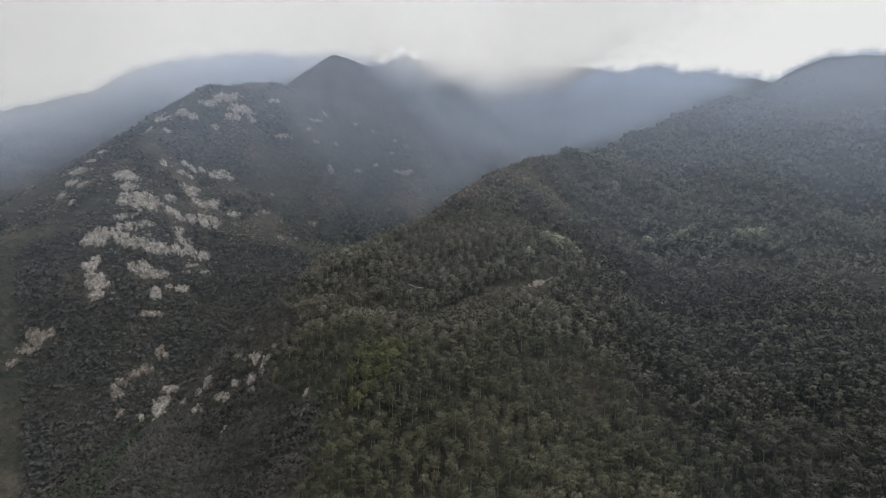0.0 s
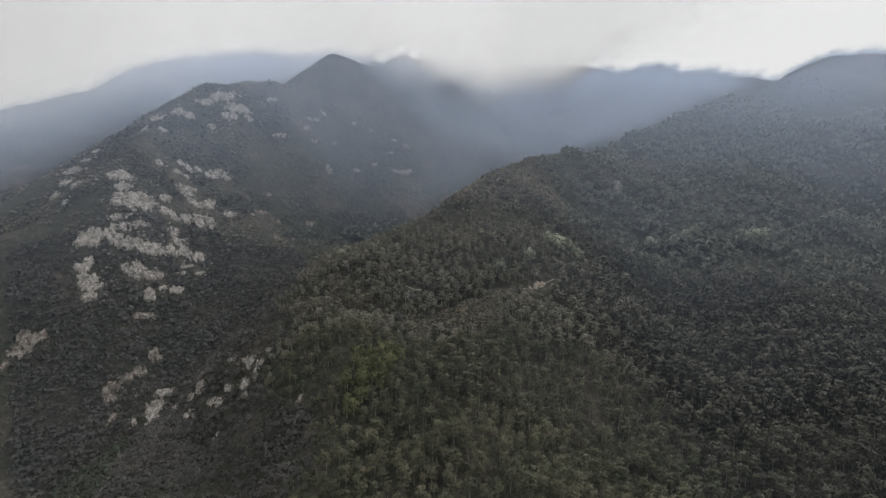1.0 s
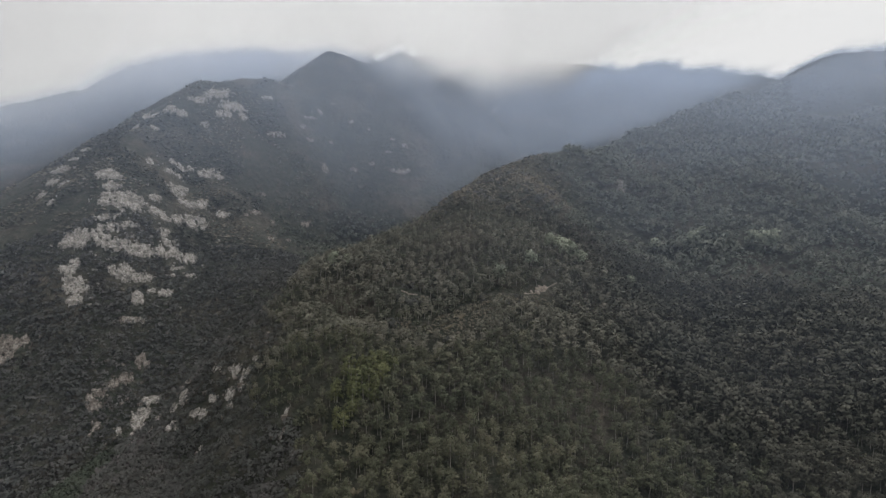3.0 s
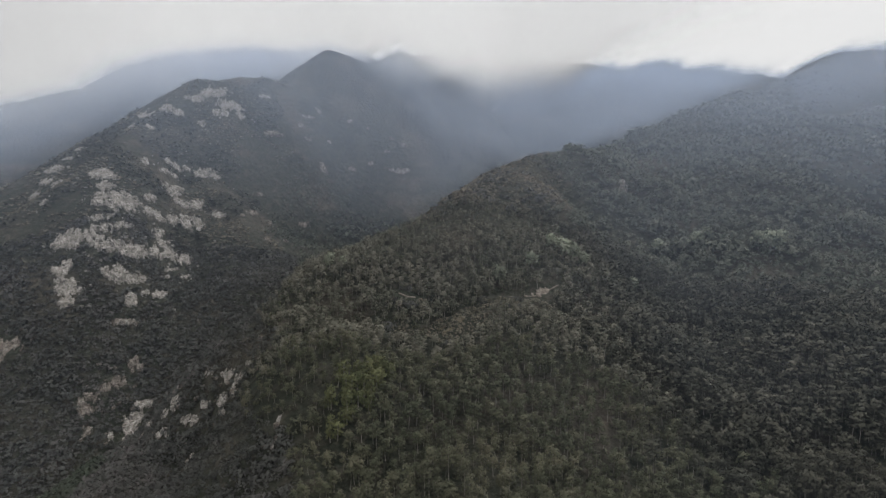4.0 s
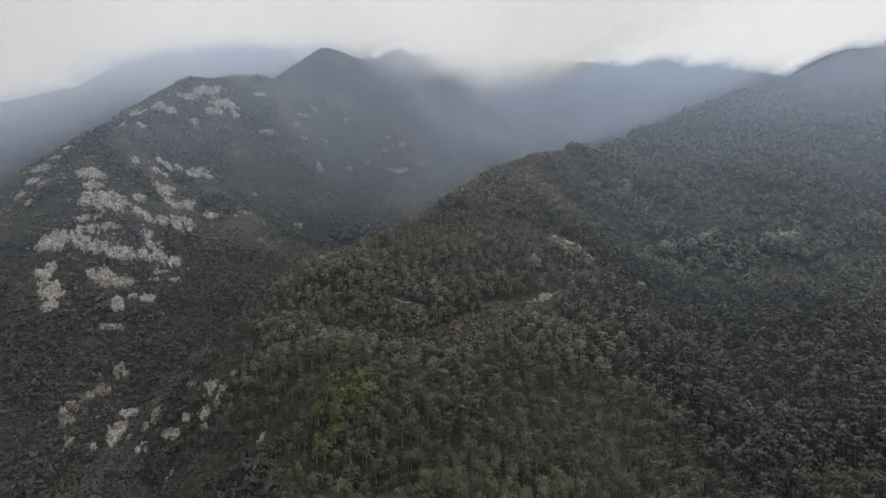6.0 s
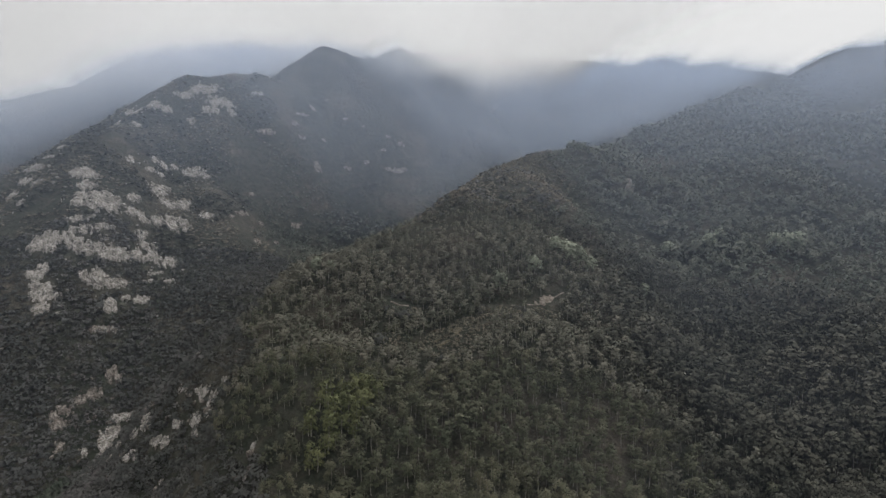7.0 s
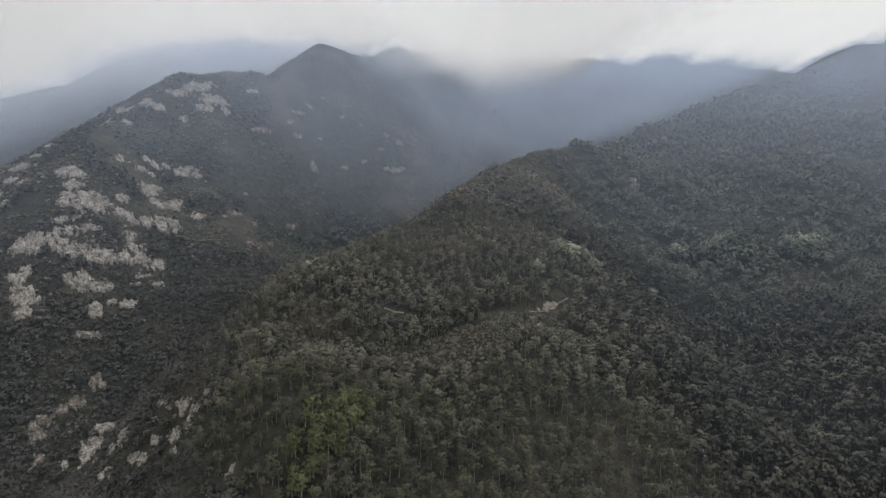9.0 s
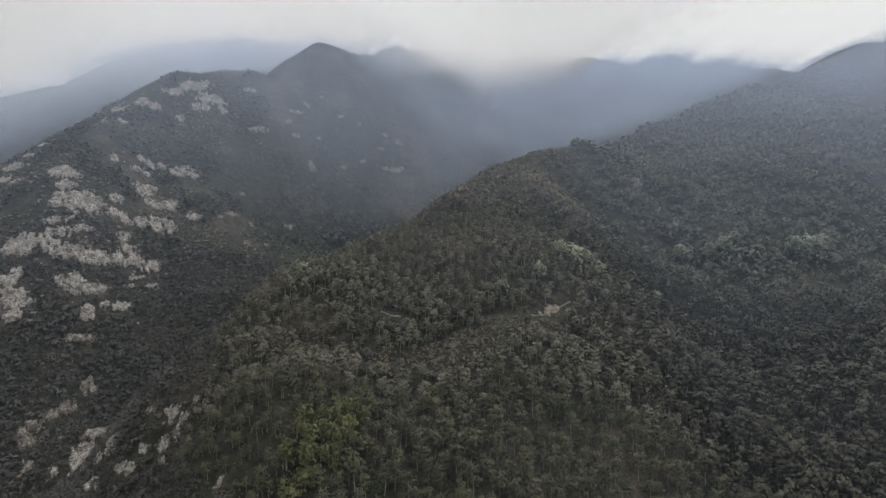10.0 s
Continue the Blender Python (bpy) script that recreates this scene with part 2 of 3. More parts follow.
def lattice(ix, iy, seed):
    """A repeatable random number 0..1 for each whole-numbered place."""
    n = (ix.astype(np.int64) * 374761393 + iy.astype(np.int64) * 668265263 + seed * 1442695041) & 0xFFFFFFFF
    n = ((n ^ (n >> 13)) * 1274126177) & 0xFFFFFFFF
    return ((n ^ (n >> 16)) & 0xFFFF) / 65535.0


def value_noise(x, y, size, seed):
    """Smooth noise -1..1 with hills about size metres across."""
    u, v = x / size, y / size
    iu, iv = np.floor(u), np.floor(v)
    a, b = u - iu, v - iv
    a, b = a * a * (3 - 2 * a), b * b * (3 - 2 * b)
    n00, n10 = lattice(iu, iv, seed), lattice(iu + 1, iv, seed)
    n01, n11 = lattice(iu, iv + 1, seed), lattice(iu + 1, iv + 1, seed)
    return 2 * ((n00 * (1 - a) + n10 * a) * (1 - b) + (n01 * (1 - a) + n11 * a) * b) - 1


def ridge_height(x, y, points, slope_l, slope_r, radius):
    out = np.full(x.shape, -1e9)
    for a, b in zip(points[:-1], points[1:]):
        dx, dy = b[0] - a[0], b[1] - a[1]
        length2 = dx * dx + dy * dy
        s = np.clip(((x - a[0]) * dx + (y - a[1]) * dy) / length2, 0, 1)
        ex, ey = x - a[0] - s * dx, y - a[1] - s * dy
        d = np.hypot(ex, ey)
        side = (dx * ey - dy * ex) / (np.sqrt(length2) * np.maximum(d, 1e-3))
        slope = 0.5 * (slope_l + slope_r) + 0.5 * (slope_l - slope_r) * np.clip(side * 1.5, -1, 1)
        out = np.maximum(out, a[2] + s * (b[2] - a[2]) - slope * (np.sqrt(d * d + radius * radius) - radius))
    return out


def canopy_surface(x, y):
    """The height of the treetops' mean surface."""
    hs = [ridge_height(x, y, *r) for r in RIDGES.values()]
    hs.append(np.full(x.shape, FLOOR))
    hs = np.stack(hs)
    top = hs.max(0)
    h = top + BLEND * np.log(np.exp((hs - top) / BLEND).sum(0))
    for gx, gy, breadth, rise in DELLS:
        h = h + rise * np.exp(-((x - gx) ** 2 + (y - gy) ** 2) / (2 * breadth * breadth))
    return h


def smooth(v, lo, hi):
    s = np.clip((v - lo) / (hi - lo), 0, 1)
    return s * s * (3 - 2 * s)


# young growth in front of the clearings and the footpath: x, y, radius
LOW_GROWTH = [(11, 323, 20), (56, 337, 13), (31, 336, 12), (44, 336, 12), (-17, 350, 12), (-21, 324, 10)]


def tallness(x, y):
    """How tall the growth is: 1 in the pine wood, about 0.35 in the scrub of the west side and on the tops."""
    wood = smooth(x + 0.25 * (y - 300) + 22 * value_noise(x, y, 60, 5) + 14 * value_noise(x, y, 17, 7), -108, -38)
    high = 1 - 0.6 * smooth(canopy_surface(x, y) + 12 * value_noise(x, y, 45, 6), 196, 226) * smooth(y, 385, 425) * (1 - smooth(x, 95, 150))
    low = np.zeros(x.shape)
    for cx, cy, r in LOW_GROWTH:
        low = np.maximum(low, 1 - smooth(np.hypot(x - cx, y - cy), 0.6 * r, r))
    return (0.34 + 0.66 * wood * high) * (1 - 0.45 * low)


def ground(x, y):
    """The height of the soil."""
    rough = 1 + smooth(y, 400, 1100)
    gully = 2.2 * value_noise(x, y, 46, 1) + 1.5 * value_noise(x, y, 21, 2) + 0.6 * value_noise(x, y, 9, 3)
    crag = (5.0 * value_noise(x, y, 75, 4) - 6 * np.abs(value_noise(x, y * 0.4, 60, 8))) * smooth(y, 550, 900) * (1 - 0.75 * smooth(y, 930, 1030))
    runnel = (3.0 - 11 * np.abs(value_noise(x + 0.35 * y, y * 0.45, 42, 9))) * smooth(x, 70, 130) * smooth(y, 200, 260) * (1 - smooth(y, 560, 680))
    return canopy_surface(x, y) + runnel - 5.5 * tallness(x, y) + gully * rough * 0.8 + crag


# ---- rock outcrops: x, y, half width, half height of the face ----
OUTCROPS = {
    "upper_cliff": [(-335, 603, 9.4, 6.2), (-325, 591, 6.1, 5.1), (-318, 575, 12.8, 7.9), (-310, 588, 6.1, 4.1), (-300, 574, 8.9, 5.0), (-298, 589, 6.2, 6.2), (-290, 607, 5.4, 4.3), (-284, 591, 6.2, 4.1), (-276, 594, 4.2, 5.2), (-269, 606, 5.4, 5.4), (-293, 660, 13.8, 6.9), (-276, 643, 6.8, 7.9), (-265, 652, 6.8, 5.7), (-259, 617, 8.7, 7.6), (-250, 622, 4.3, 7.6), (-312, 684, 7.1, 3.5), (-329, 674, 3.5, 4.6), (-288, 730, 11.0, 5.5), (-242, 654, 6.7, 3.4)],
    "middle_cliff": [(-325, 531, 9.2, 8.2), (-317, 538, 9.3, 5.6), (-307, 546, 11.3, 4.7), (-302, 534, 7.4, 6.5), (-291, 537, 7.4, 5.1), (-277, 543, 8.5, 5.6), (-271, 548, 3.8, 5.7), (-268, 575, 9.0, 5.0), (-262, 572, 8.9, 4.9), (-259, 561, 9.7, 5.8), (-244, 571, 7.9, 4.9), (-247, 553, 6.7, 1.4), (-314, 554, 7.6, 2.9), (-304, 560, 3.9, 1.9), (-292, 559, 7.7, 2.9)],
    "lower_cliff": [(-316, 513, 3.5, 4.4), (-319, 507, 6.1, 4.4), (-309, 501, 8.7, 5.2), (-306, 497, 9.5, 3.4), (-301, 488, 5.1, 4.2), (-281, 519, 8.1, 6.3), (-274, 519, 7.2, 5.4), (-265, 522, 4.5, 4.5), (-260, 527, 3.2, 3.2), (-260, 507, 4.4, 5.3), (-244, 523, 5.4, 3.6), (-253, 517, 2.7, 2.7), (-247, 543, 3.7, 1.4), (-234, 554, 3.8, 1.9), (-257, 491, 7.7, 2.1)],
    "shoulder_crags": [(-404, 639, 7.6, 2.9), (-410, 636, 5.9, 2.9), (-405, 621, 4.6, 4.0), (-388, 615, 5.7, 4.5), (-370, 567, 2.6, 3.1), (-400, 652, 5.4, 2.4), (-405, 604, 3.9, 3.3), (-398, 669, 4.9, 2.5)],
    "west_gully": [(-237, 468, 3.9, 6.1), (-242, 452, 5.9, 3.3), (-247, 445, 3.7, 2.5), (-253, 437, 4.0, 2.8), (-252, 428, 5.6, 2.8), (-257, 431, 2.4, 3.2), (-246, 417, 2.7, 3.9), (-257, 491, 10.0, 2.7), (-326, 453, 12.0, 5.5), (-331, 442, 6.3, 4.5), (-334, 430, 3.9, 3.5)],
    "near_crags": [(-174, 343, 3.1, 3.4), (-163, 344, 7.5, 2.8), (-221, 427, 4.4, 8.3), (-140, 328, 6.7, 2.9), (-219, 444, 5.4, 2.9), (-226, 432, 2.0, 1.6), (-141, 315, 4.2, 2.2), (-160, 330, 2.4, 1.8), (-126, 315, 5.1, 2.5), (-145, 342, 2.5, 1.8), (-121, 329, 2.9, 1.2), (-109, 323, 4.6, 2.9), (-101, 315, 3.9, 3.3), (-109, 314, 3.9, 2.5), (-106, 306, 3.0, 1.4), (-96, 318, 2.5, 1.4), (-230, 419, 1.9, 2.3), (-119, 300, 1.6, 1.1), (-122, 349, 1.9, 1.2), (-65, 256, 0.7, 1.9), (-65, 263, 0.6, 1.2), (-102, 311, 2.5, 1.9), (-120, 318, 2.8, 1.7), (-220, 434, 3.6, 3.2), (-145, 327, 2.9, 2.1)],
    "summit_crags": [(-316, 844, 24.2, 6.3), (-332, 819, 10.6, 5.3), (-293, 836, 14.7, 10.1), (-297, 817, 9.1, 6.1), (-313, 789, 4.4, 4.4), (-342, 787, 5.1, 6.5), (-356, 783, 6.5, 5.8), (-352, 734, 4.7, 3.4), (-381, 780, 10.1, 5.1), (-382, 748, 8.3, 4.8), (-434, 816, 6.8, 3.8), (-263, 897, 7.5, 3.3), (-276, 831, 5.4, 5.4), (-283, 728, 14.2, 4.7), (-303, 721, 4.7, 4.0), (-310, 709, 4.6, 4.6), (-318, 706, 3.9, 3.3), (-305, 690, 3.8, 3.2)],
    "mountain_spots": [(-200, 906, 10.1, 2.5), (-191, 935, 3.5, 5.2), (-192, 872, 5.7, 3.3), (-167, 852, 4.0, 8.8), (-83, 931, 3.5, 2.6), (-116, 945, 2.7, 1.8), (-59, 954, 4.5, 4.5), (-62, 916, 13.8, 4.3), (-176, 961, 3.6, 1.8), (-204, 882, 6.6, 4.1), (-234, 843, 9.4, 4.7), (-130, 878, 5.0, 3.3), (-218, 694, 7.8, 3.2), (-222, 672, 3.1, 1.9), (-203, 709, 7.3, 2.7), (-174, 759, 6.4, 3.6), (-171, 663, 3.1, 1.9), (-184, 639, 3.0, 2.4), (-144, 940, 3.5, 2.6), (-104, 899, 4.2, 3.4), (-79, 951, 3.6, 2.7), (-226, 750, 3.5, 2.1), (-166, 894, 4.2, 2.5), (112, 1242, 4.7, 14.1)],
}


# ---- mesh helpers ----
def mesh_from(name, verts, faces, mat, shade=False, normals=None):
    """A mesh of equal-sided faces from arrays; normals: one for each vertex, to round off foliage."""
    verts, faces = np.asarray(verts, np.float32), np.asarray(faces, np.int32)
    me = bpy.data.meshes.new(name)
    me.vertices.add(len(verts))
    me.vertices.foreach_set("co", verts.ravel())
    sides = faces.shape[1]
    me.loops.add(faces.size)
    me.loops.foreach_set("vertex_index", faces.ravel())
    me.polygons.add(len(faces))
    me.polygons.foreach_set("loop_start", np.arange(0, faces.size, sides, dtype=np.int32))
    me.polygons.foreach_set("use_smooth", np.full(len(faces), shade))
    me.materials.append(mat)
    me.update(calc_edges=True)
    if normals is not None:
        me.normals_split_custom_set_from_vertices(np.asarray(normals, np.float32))
    return me


def grid_faces(rows, cols):
    i = np.arange(rows * cols).reshape(rows, cols)
    return np.stack([i[:-1, :-1], i[:-1, 1:], i[1:, 1:], i[1:, :-1]], -1).reshape(-1, 4)


# ---- the ground, one sheet to the horizon ----
gx = np.concatenate([[-4600, -3600, -2600, -2000], np.arange(-1600, -620, 16), np.arange(-620, -300, 8), np.arange(-300, 300, 4.4),
                     np.arange(300, 620, 8), np.arange(620, 1600, 16), [1600, 2000, 2600, 3600, 4600]])
gy = np.concatenate([[-4600, -3000, -1800, -900, -500], np.arange(-300, 120, 30), np.arange(120, 480, 4.0), np.arange(480, 760, 6),
                     np.arange(760, 1300, 8), np.arange(1300, 2000, 16), [2000, 2200, 2600, 3400, 4600]])
mx, my = np.meshgrid(gx, gy)
fade = smooth(np.maximum(np.abs(mx) / 2600, np.abs(my - 700) / 2400), 0.55, 1.0)
mz = ground(mx, my) * (1 - fade) + 20 * fade
land = new("ground", mesh_from("ground", np.stack([mx, my, mz], -1).reshape(-1, 3), grid_faces(len(gy), len(gx)), soil, True))
tagged(land, "steep hillsides of dark soil, dry grass and low scrub", "hillside", kind="structure")


# ---- growth ----
def leaf_sprays(rng, lumps, sprays, size, spread, height, low):
    """A crown of unit radius: flattened lumps of folded leaf sprays round a few boughs. Returns vertices, triangles and rounded normals."""
    v, f, soft = [], [], []
    heart = np.array([0, 0, height * (0.2 + 0.5 * low)])
    for j in range(lumps):
        turn = j * 2.4 + rng.uniform(-0.5, 0.5)
        level = low + (1 - low) * (j + rng.uniform(0.1, 0.9)) / lumps
        reach = spread * math.sqrt(max(0.05, 1 - ((level - low) / (1.08 - low)) ** 1.6)) * rng.uniform(0.5, 0.95)
        c = np.array([reach * math.cos(turn), reach * math.sin(turn), height * level])
        r = rng.uniform(0.34, 0.56)
        for _ in range(sprays):
            d = rng.normal(size=3)
            d /= np.linalg.norm(d)
            if d[2] < -0.35:
                d[2] *= -0.6
            p = c + d * r * rng.uniform(0.55, 1.15) * np.array([1.15, 1.15, 0.68])
            nrm = d + np.array([0, 0, 0.6]) + rng.normal(size=3) * 0.25
            nrm /= np.linalg.norm(nrm)
            a = np.cross(nrm, rng.normal(size=3))
            a /= np.linalg.norm(a)
            b = np.cross(nrm, a)
            s = size * rng.uniform(0.6, 1.35)
            k = len(v)
            v += [p + a * s, p + b * s * 0.75 + nrm * s * 0.2, p - a * s, p - b * s * 0.75 - nrm * s * 0.1]
            f += [(k, k + 1, k + 2), (k, k + 2, k + 3)]
            out = 0.55 * (p - c) / r + 0.7 * (p - heart) + 0.2 * nrm + np.array([0, 0, 0.35])
            soft += [out / np.linalg.norm(out)] * 4
    return np.array(v), np.array(f), np.array(soft)


def stem(rng, radius, height, sides=5, limbs=0):
    """A tapered trunk with a slight bend, and tapered limbs."""
    v, f = [], []

    def tube(a, b, ra, rb, n):
        k = len(v)
        axis = (b - a) / np.linalg.norm(b - a)
        u = np.cross(axis, (0.3, 0.9, 0.1))
        u /= np.linalg.norm(u)
        w = np.cross(axis, u)
        for q, r in ((a, ra), (b, rb)):
            for i in range(n):
                t = 2 * math.pi * i / n
                v.append(q + r * (u * math.cos(t) + w * math.sin(t)))
        for i in range(n):
            j = (i + 1) % n
            f.extend([(k + i, k + j, k + n + j), (k + i, k + n + j, k + n + i)])

    mid = np.array([rng.uniform(-0.06, 0.06) * height, rng.uniform(-0.06, 0.06) * height, height * 0.5])
    top = np.array([mid[0] * 0.5, mid[1] * 0.5, height])
    tube(np.array([0, 0, -0.06 * height]), mid, radius, radius * 0.72, sides)
    tube(mid, top, radius * 0.72, radius * 0.25, sides)
    for i in range(limbs):
        t = 2.4 * i + rng.uniform(-0.4, 0.4)
        base = mid + (top - mid) * rng.uniform(0.05, 0.75)
        tube(base, base + np.array([math.cos(t), math.sin(t), 0.55]) * rng.uniform(0.12, 0.22) * height, radius * 0.32, radius * 0.1, 3)
    return np.array(v), np.array(f), None


def planted(template, x, y, z, scale, turn, tall):
    """Many copies of a template as one array of vertices, triangles and normals."""
    v, f, soft = template
    c, s = np.cos(turn)[:, None], np.sin(turn)[:, None]
    out = np.empty((len(x), len(v), 3), np.float32)
    out[:, :, 0] = (v[:, 0] * c - v[:, 1] * s) * scale[:, None] + x[:, None]
    out[:, :, 1] = (v[:, 0] * s + v[:, 1] * c) * scale[:, None] + y[:, None]
    out[:, :, 2] = v[:, 2] * (scale * tall)[:, None] + z[:, None]
    faces = f[None] + (np.arange(len(x)) * len(v))[:, None, None]
    if soft is not None:
        turned = np.empty_like(out)
        turned[:, :, 0] = soft[:, 0] * c - soft[:, 1] * s
        turned[:, :, 1] = soft[:, 0] * s + soft[:, 1] * c
        turned[:, :, 2] = soft[:, 2]
        soft = turned.reshape(-1, 3)
    return out.reshape(-1, 3), faces.reshape(-1, 3), soft


def stand_of(name, templates, rng, x, y, scale, mat, label, category, tall=None, sink=0.0):
    """One object of growth that nobody could count."""
    if not len(x):
        return None
    z = ground(x, y) - sink * scale
    turn = rng.uniform(0, 2 * math.pi, len(x))
    tall = rng.uniform(0.85, 1.2, len(x)) if tall is None else tall
    pick = rng.integers(0, len(templates), len(x))
    vs, fs, ns, k = [], [], [], 0
    for i, tpl in enumerate(templates):
        w = pick == i
        v, f, soft = planted(tpl, x[w], y[w], z[w], scale[w], turn[w], tall[w])
        vs.append(v)
        fs.append(f + k)
        ns.append(soft)
        k += len(v)
    return tagged(new(name, mesh_from(name, np.concatenate(vs), np.concatenate(fs), mat, ns[0] is not None, None if ns[0] is None else np.concatenate(ns))), label, category, kind="stuff")


def scatter(rng, x0, x1, y0, y1, gap):
    """Places on a jittered grid."""
    x, y = np.meshgrid(np.arange(x0, x1, gap), np.arange(y0, y1, gap))
    x = x.ravel() + rng.uniform(-0.5, 0.5, x.size) * gap
    y = y.ravel() + rng.uniform(-0.5, 0.5, y.size) * gap
    return x, y


rng = np.random.default_rng(7)
near_crowns = [leaf_sprays(rng, 9, 27, 0.125, 0.62, 1.75, 0.06) for _ in range(6)]
wood_crowns = [leaf_sprays(rng, 7, 15, 0.18, 0.62, 1.6, 0.06) for _ in range(6)]
mid_crowns = [leaf_sprays(rng, 6, 11, 0.19, 0.68, 1.05, 0.1) for _ in range(6)]
back_crowns = [leaf_sprays(rng, 5, 7, 0.265, 0.66, 0.95, 0.1) for _ in range(6)]
far_crowns = [leaf_sprays(rng, 3, 4, 0.45, 0.6, 0.5, 0.05) for _ in range(6)]
bushes = [leaf_sprays(rng, 6, 10, 0.165, 0.62, 0.9, 0.08) for _ in range(6)]
slope_bushes = [leaf_sprays(rng, 4, 8, 0.215, 0.60, 0.8, 0.08) for _ in range(6)]
heath_bushes = [leaf_sprays(rng, 3, 9, 0.24, 0.58, 0.8, 0.08) for _ in range(6)]
understory = [leaf_sprays(rng, 3, 7, 0.18, 0.55, 0.7, 0.08) for _ in range(6)]


def lifted(templates, up):
    """The same growth with its shading turned more to the sky, for closed canopies."""
    out = []
    for v, f, soft in templates:
        soft = soft + np.array([0, 0, up])
        out.append((v, f, soft / np.linalg.norm(soft, axis=1)[:, None]))
    return out


heath_bushes, bushes, slope_bushes = lifted(heath_bushes, 1.2), lifted(bushes, 0.7), lifted(slope_bushes, 1.0)
wood_crowns, near_broad_crowns = lifted(wood_crowns, 0.35), lifted(near_crowns, 0.35)
mid_crowns, back_crowns, far_crowns = lifted(mid_crowns, 0.9), lifted(back_crowns, 1.2), lifted(far_crowns, 1.2)
stems = [stem(rng, 0.045, 2.4, 4) for _ in range(4)]

# a footpath across the spur, and clearings: x, y, radius
TRAIL = [(49, 349), (54, 351), (64, 358), (71, 363)]
TRAIL_MIDDLE = [(32, 346), (38, 346), (44, 347)]
TRAIL_WEST = [(-22, 353), (-17, 352), (-12, 354)]
HEATH = [(14, 323, 16, 16), (3, 326, 9, 9), (-18, 324, 8, 6), (58, 342, 7, 6), (35, 336, 8, 6), (-5, 352, 7, 5)]
CLEARINGS = [(56, 350, 6), (61, 353, 5), (42, 345, 5), (29, 342, 4), (-31, 227, 4), (173, 567, 6)]


def open_ground(x, y):
    """True where bare rock or a clearing keeps most growth away."""
    free = np.zeros(x.shape, bool)
    for patches in OUTCROPS.values():
        for cx, cy, wide, high in patches:
            free |= ((x - cx) / (1.05 * wide + 0.7)) ** 2 + ((y - cy + 1.2) / (1.3 * high + 1.6)) ** 2 < 0.9
    free &= rng.random(len(x)) < 0.85
    for (ax, ay), (bx, by) in [leg for way in (TRAIL, TRAIL_MIDDLE, TRAIL_WEST) for leg in zip(way[:-1], way[1:])]:
        t = np.clip(((x - ax) * (bx - ax) + (y - ay) * (by - ay)) / ((bx - ax) ** 2 + (by - ay) ** 2), 0, 1)
        free |= (np.abs(x - ax - t * (bx - ax)) < 1.6) & (np.abs(y + 1.5 - ay - t * (by - ay)) < 3.2)
    for cx, cy, r in CLEARINGS:
        free |= (x - cx) ** 2 + (y - cy) ** 2 < r * r
    return free | heathy(x, y)


def heathy(x, y):
    """Glades of low brown heath in the wood, with ragged edges."""
    free = np.zeros(x.shape, bool)
    for cx, cy, a, b in HEATH:
        free |= ((x - cx) / a) ** 2 + ((y - cy) / b) ** 2 < 1 + 0.5 * value_noise(x, y, 6, 51)
    return free


def in_view(x, y, margin=60):
    """The wedge of country that lies open to the south."""
    return np.abs(x - 0.08 * y) < 0.80 * y + margin


# the yellow-green thicket on the spur: where other trees make room for it
def thicket(x, y):
    return ((x + 32 - 0.5 * (y - 267)) / 10.5) ** 2 + ((y - 267) / 18) ** 2 < 1


# the wood on the spur, near
x, y = scatter(rng, -330, 420, 130, 470, 4.75)
t, d = tallness(x, y), np.hypot(x, y)
keep = in_view(x, y, 40) & (t > 0.5) & (d < 450) & ~open_ground(x, y) & ~thicket(x, y)
x, y, t, d = x[keep], y[keep], t[keep], d[keep]
s = t * rng.uniform(2.1, 3.5, len(x)) * (1 + 0.22 * value_noise(x, y, 22, 18))
tall = rng.uniform(0.85, 1.2, len(x))
order = np.argsort(np.hypot(x - 15, (y - 205)))
single, rest = order[:300], order[300:]
single_x, single_y, single_s = x[single], y[single], s[single]
crown_lift = 1.2
broad = x + rng.normal(0, 16, len(x)) > 108 + 22 * value_noise(x, y, 40, 15)
near = rest[(d[rest] < 300) & ~broad[rest]]
near_broad = rest[(d[rest] < 300) & broad[rest]]
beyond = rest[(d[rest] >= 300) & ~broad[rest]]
beyond_broad = rest[(d[rest] >= 300) & broad[rest]]
raised = lambda crowns: [(v + np.array([0, 0, crown_lift]), f, soft) for v, f, soft in crowns]
stand_of("wood_trunks", stems, rng, x[rest], y[rest], s[rest], bark, "thin bare trunks of the pine wood", "tree trunks", tall[rest])
stand_of("pine_wood", raised(near_crowns), rng, x[near], y[near], s[near], leaf_pine, "dense dark green pine wood on the spur", "trees", tall[near])
# the higher trees take the brightened needle colour
stand_of("upper_wood", raised(wood_crowns), rng, x[beyond], y[beyond], s[beyond], leaf_upper, "dense olive green wood higher on the spur, painted lighter as if sunlit", "trees", 0.88 * tall[beyond])
stand_of("mixed_wood", raised(near_broad_crowns), rng, x[near_broad], y[near_broad], s[near_broad] * 1.3, leaf_dark, "dark broadleaf wood in the side valley, hollow shade in its colour", "trees", 0.92 * tall[near_broad])
stand_of("side_valley_wood", raised(wood_crowns), rng, x[beyond_broad], y[beyond_broad], s[beyond_broad] * 1.3, leaf_dark, "grey-green broadleaf wood up the side valley", "trees", 0.9 * tall[beyond_broad])
ux, uy = scatter(rng, -150, 300, 150, 400, 5.6)
keep = in_view(ux, uy, 20) & (tallness(ux, uy) > 0.55) & (np.hypot(ux, uy) < 400) & ~open_ground(ux, uy)
ux, uy = ux[keep], uy[keep]
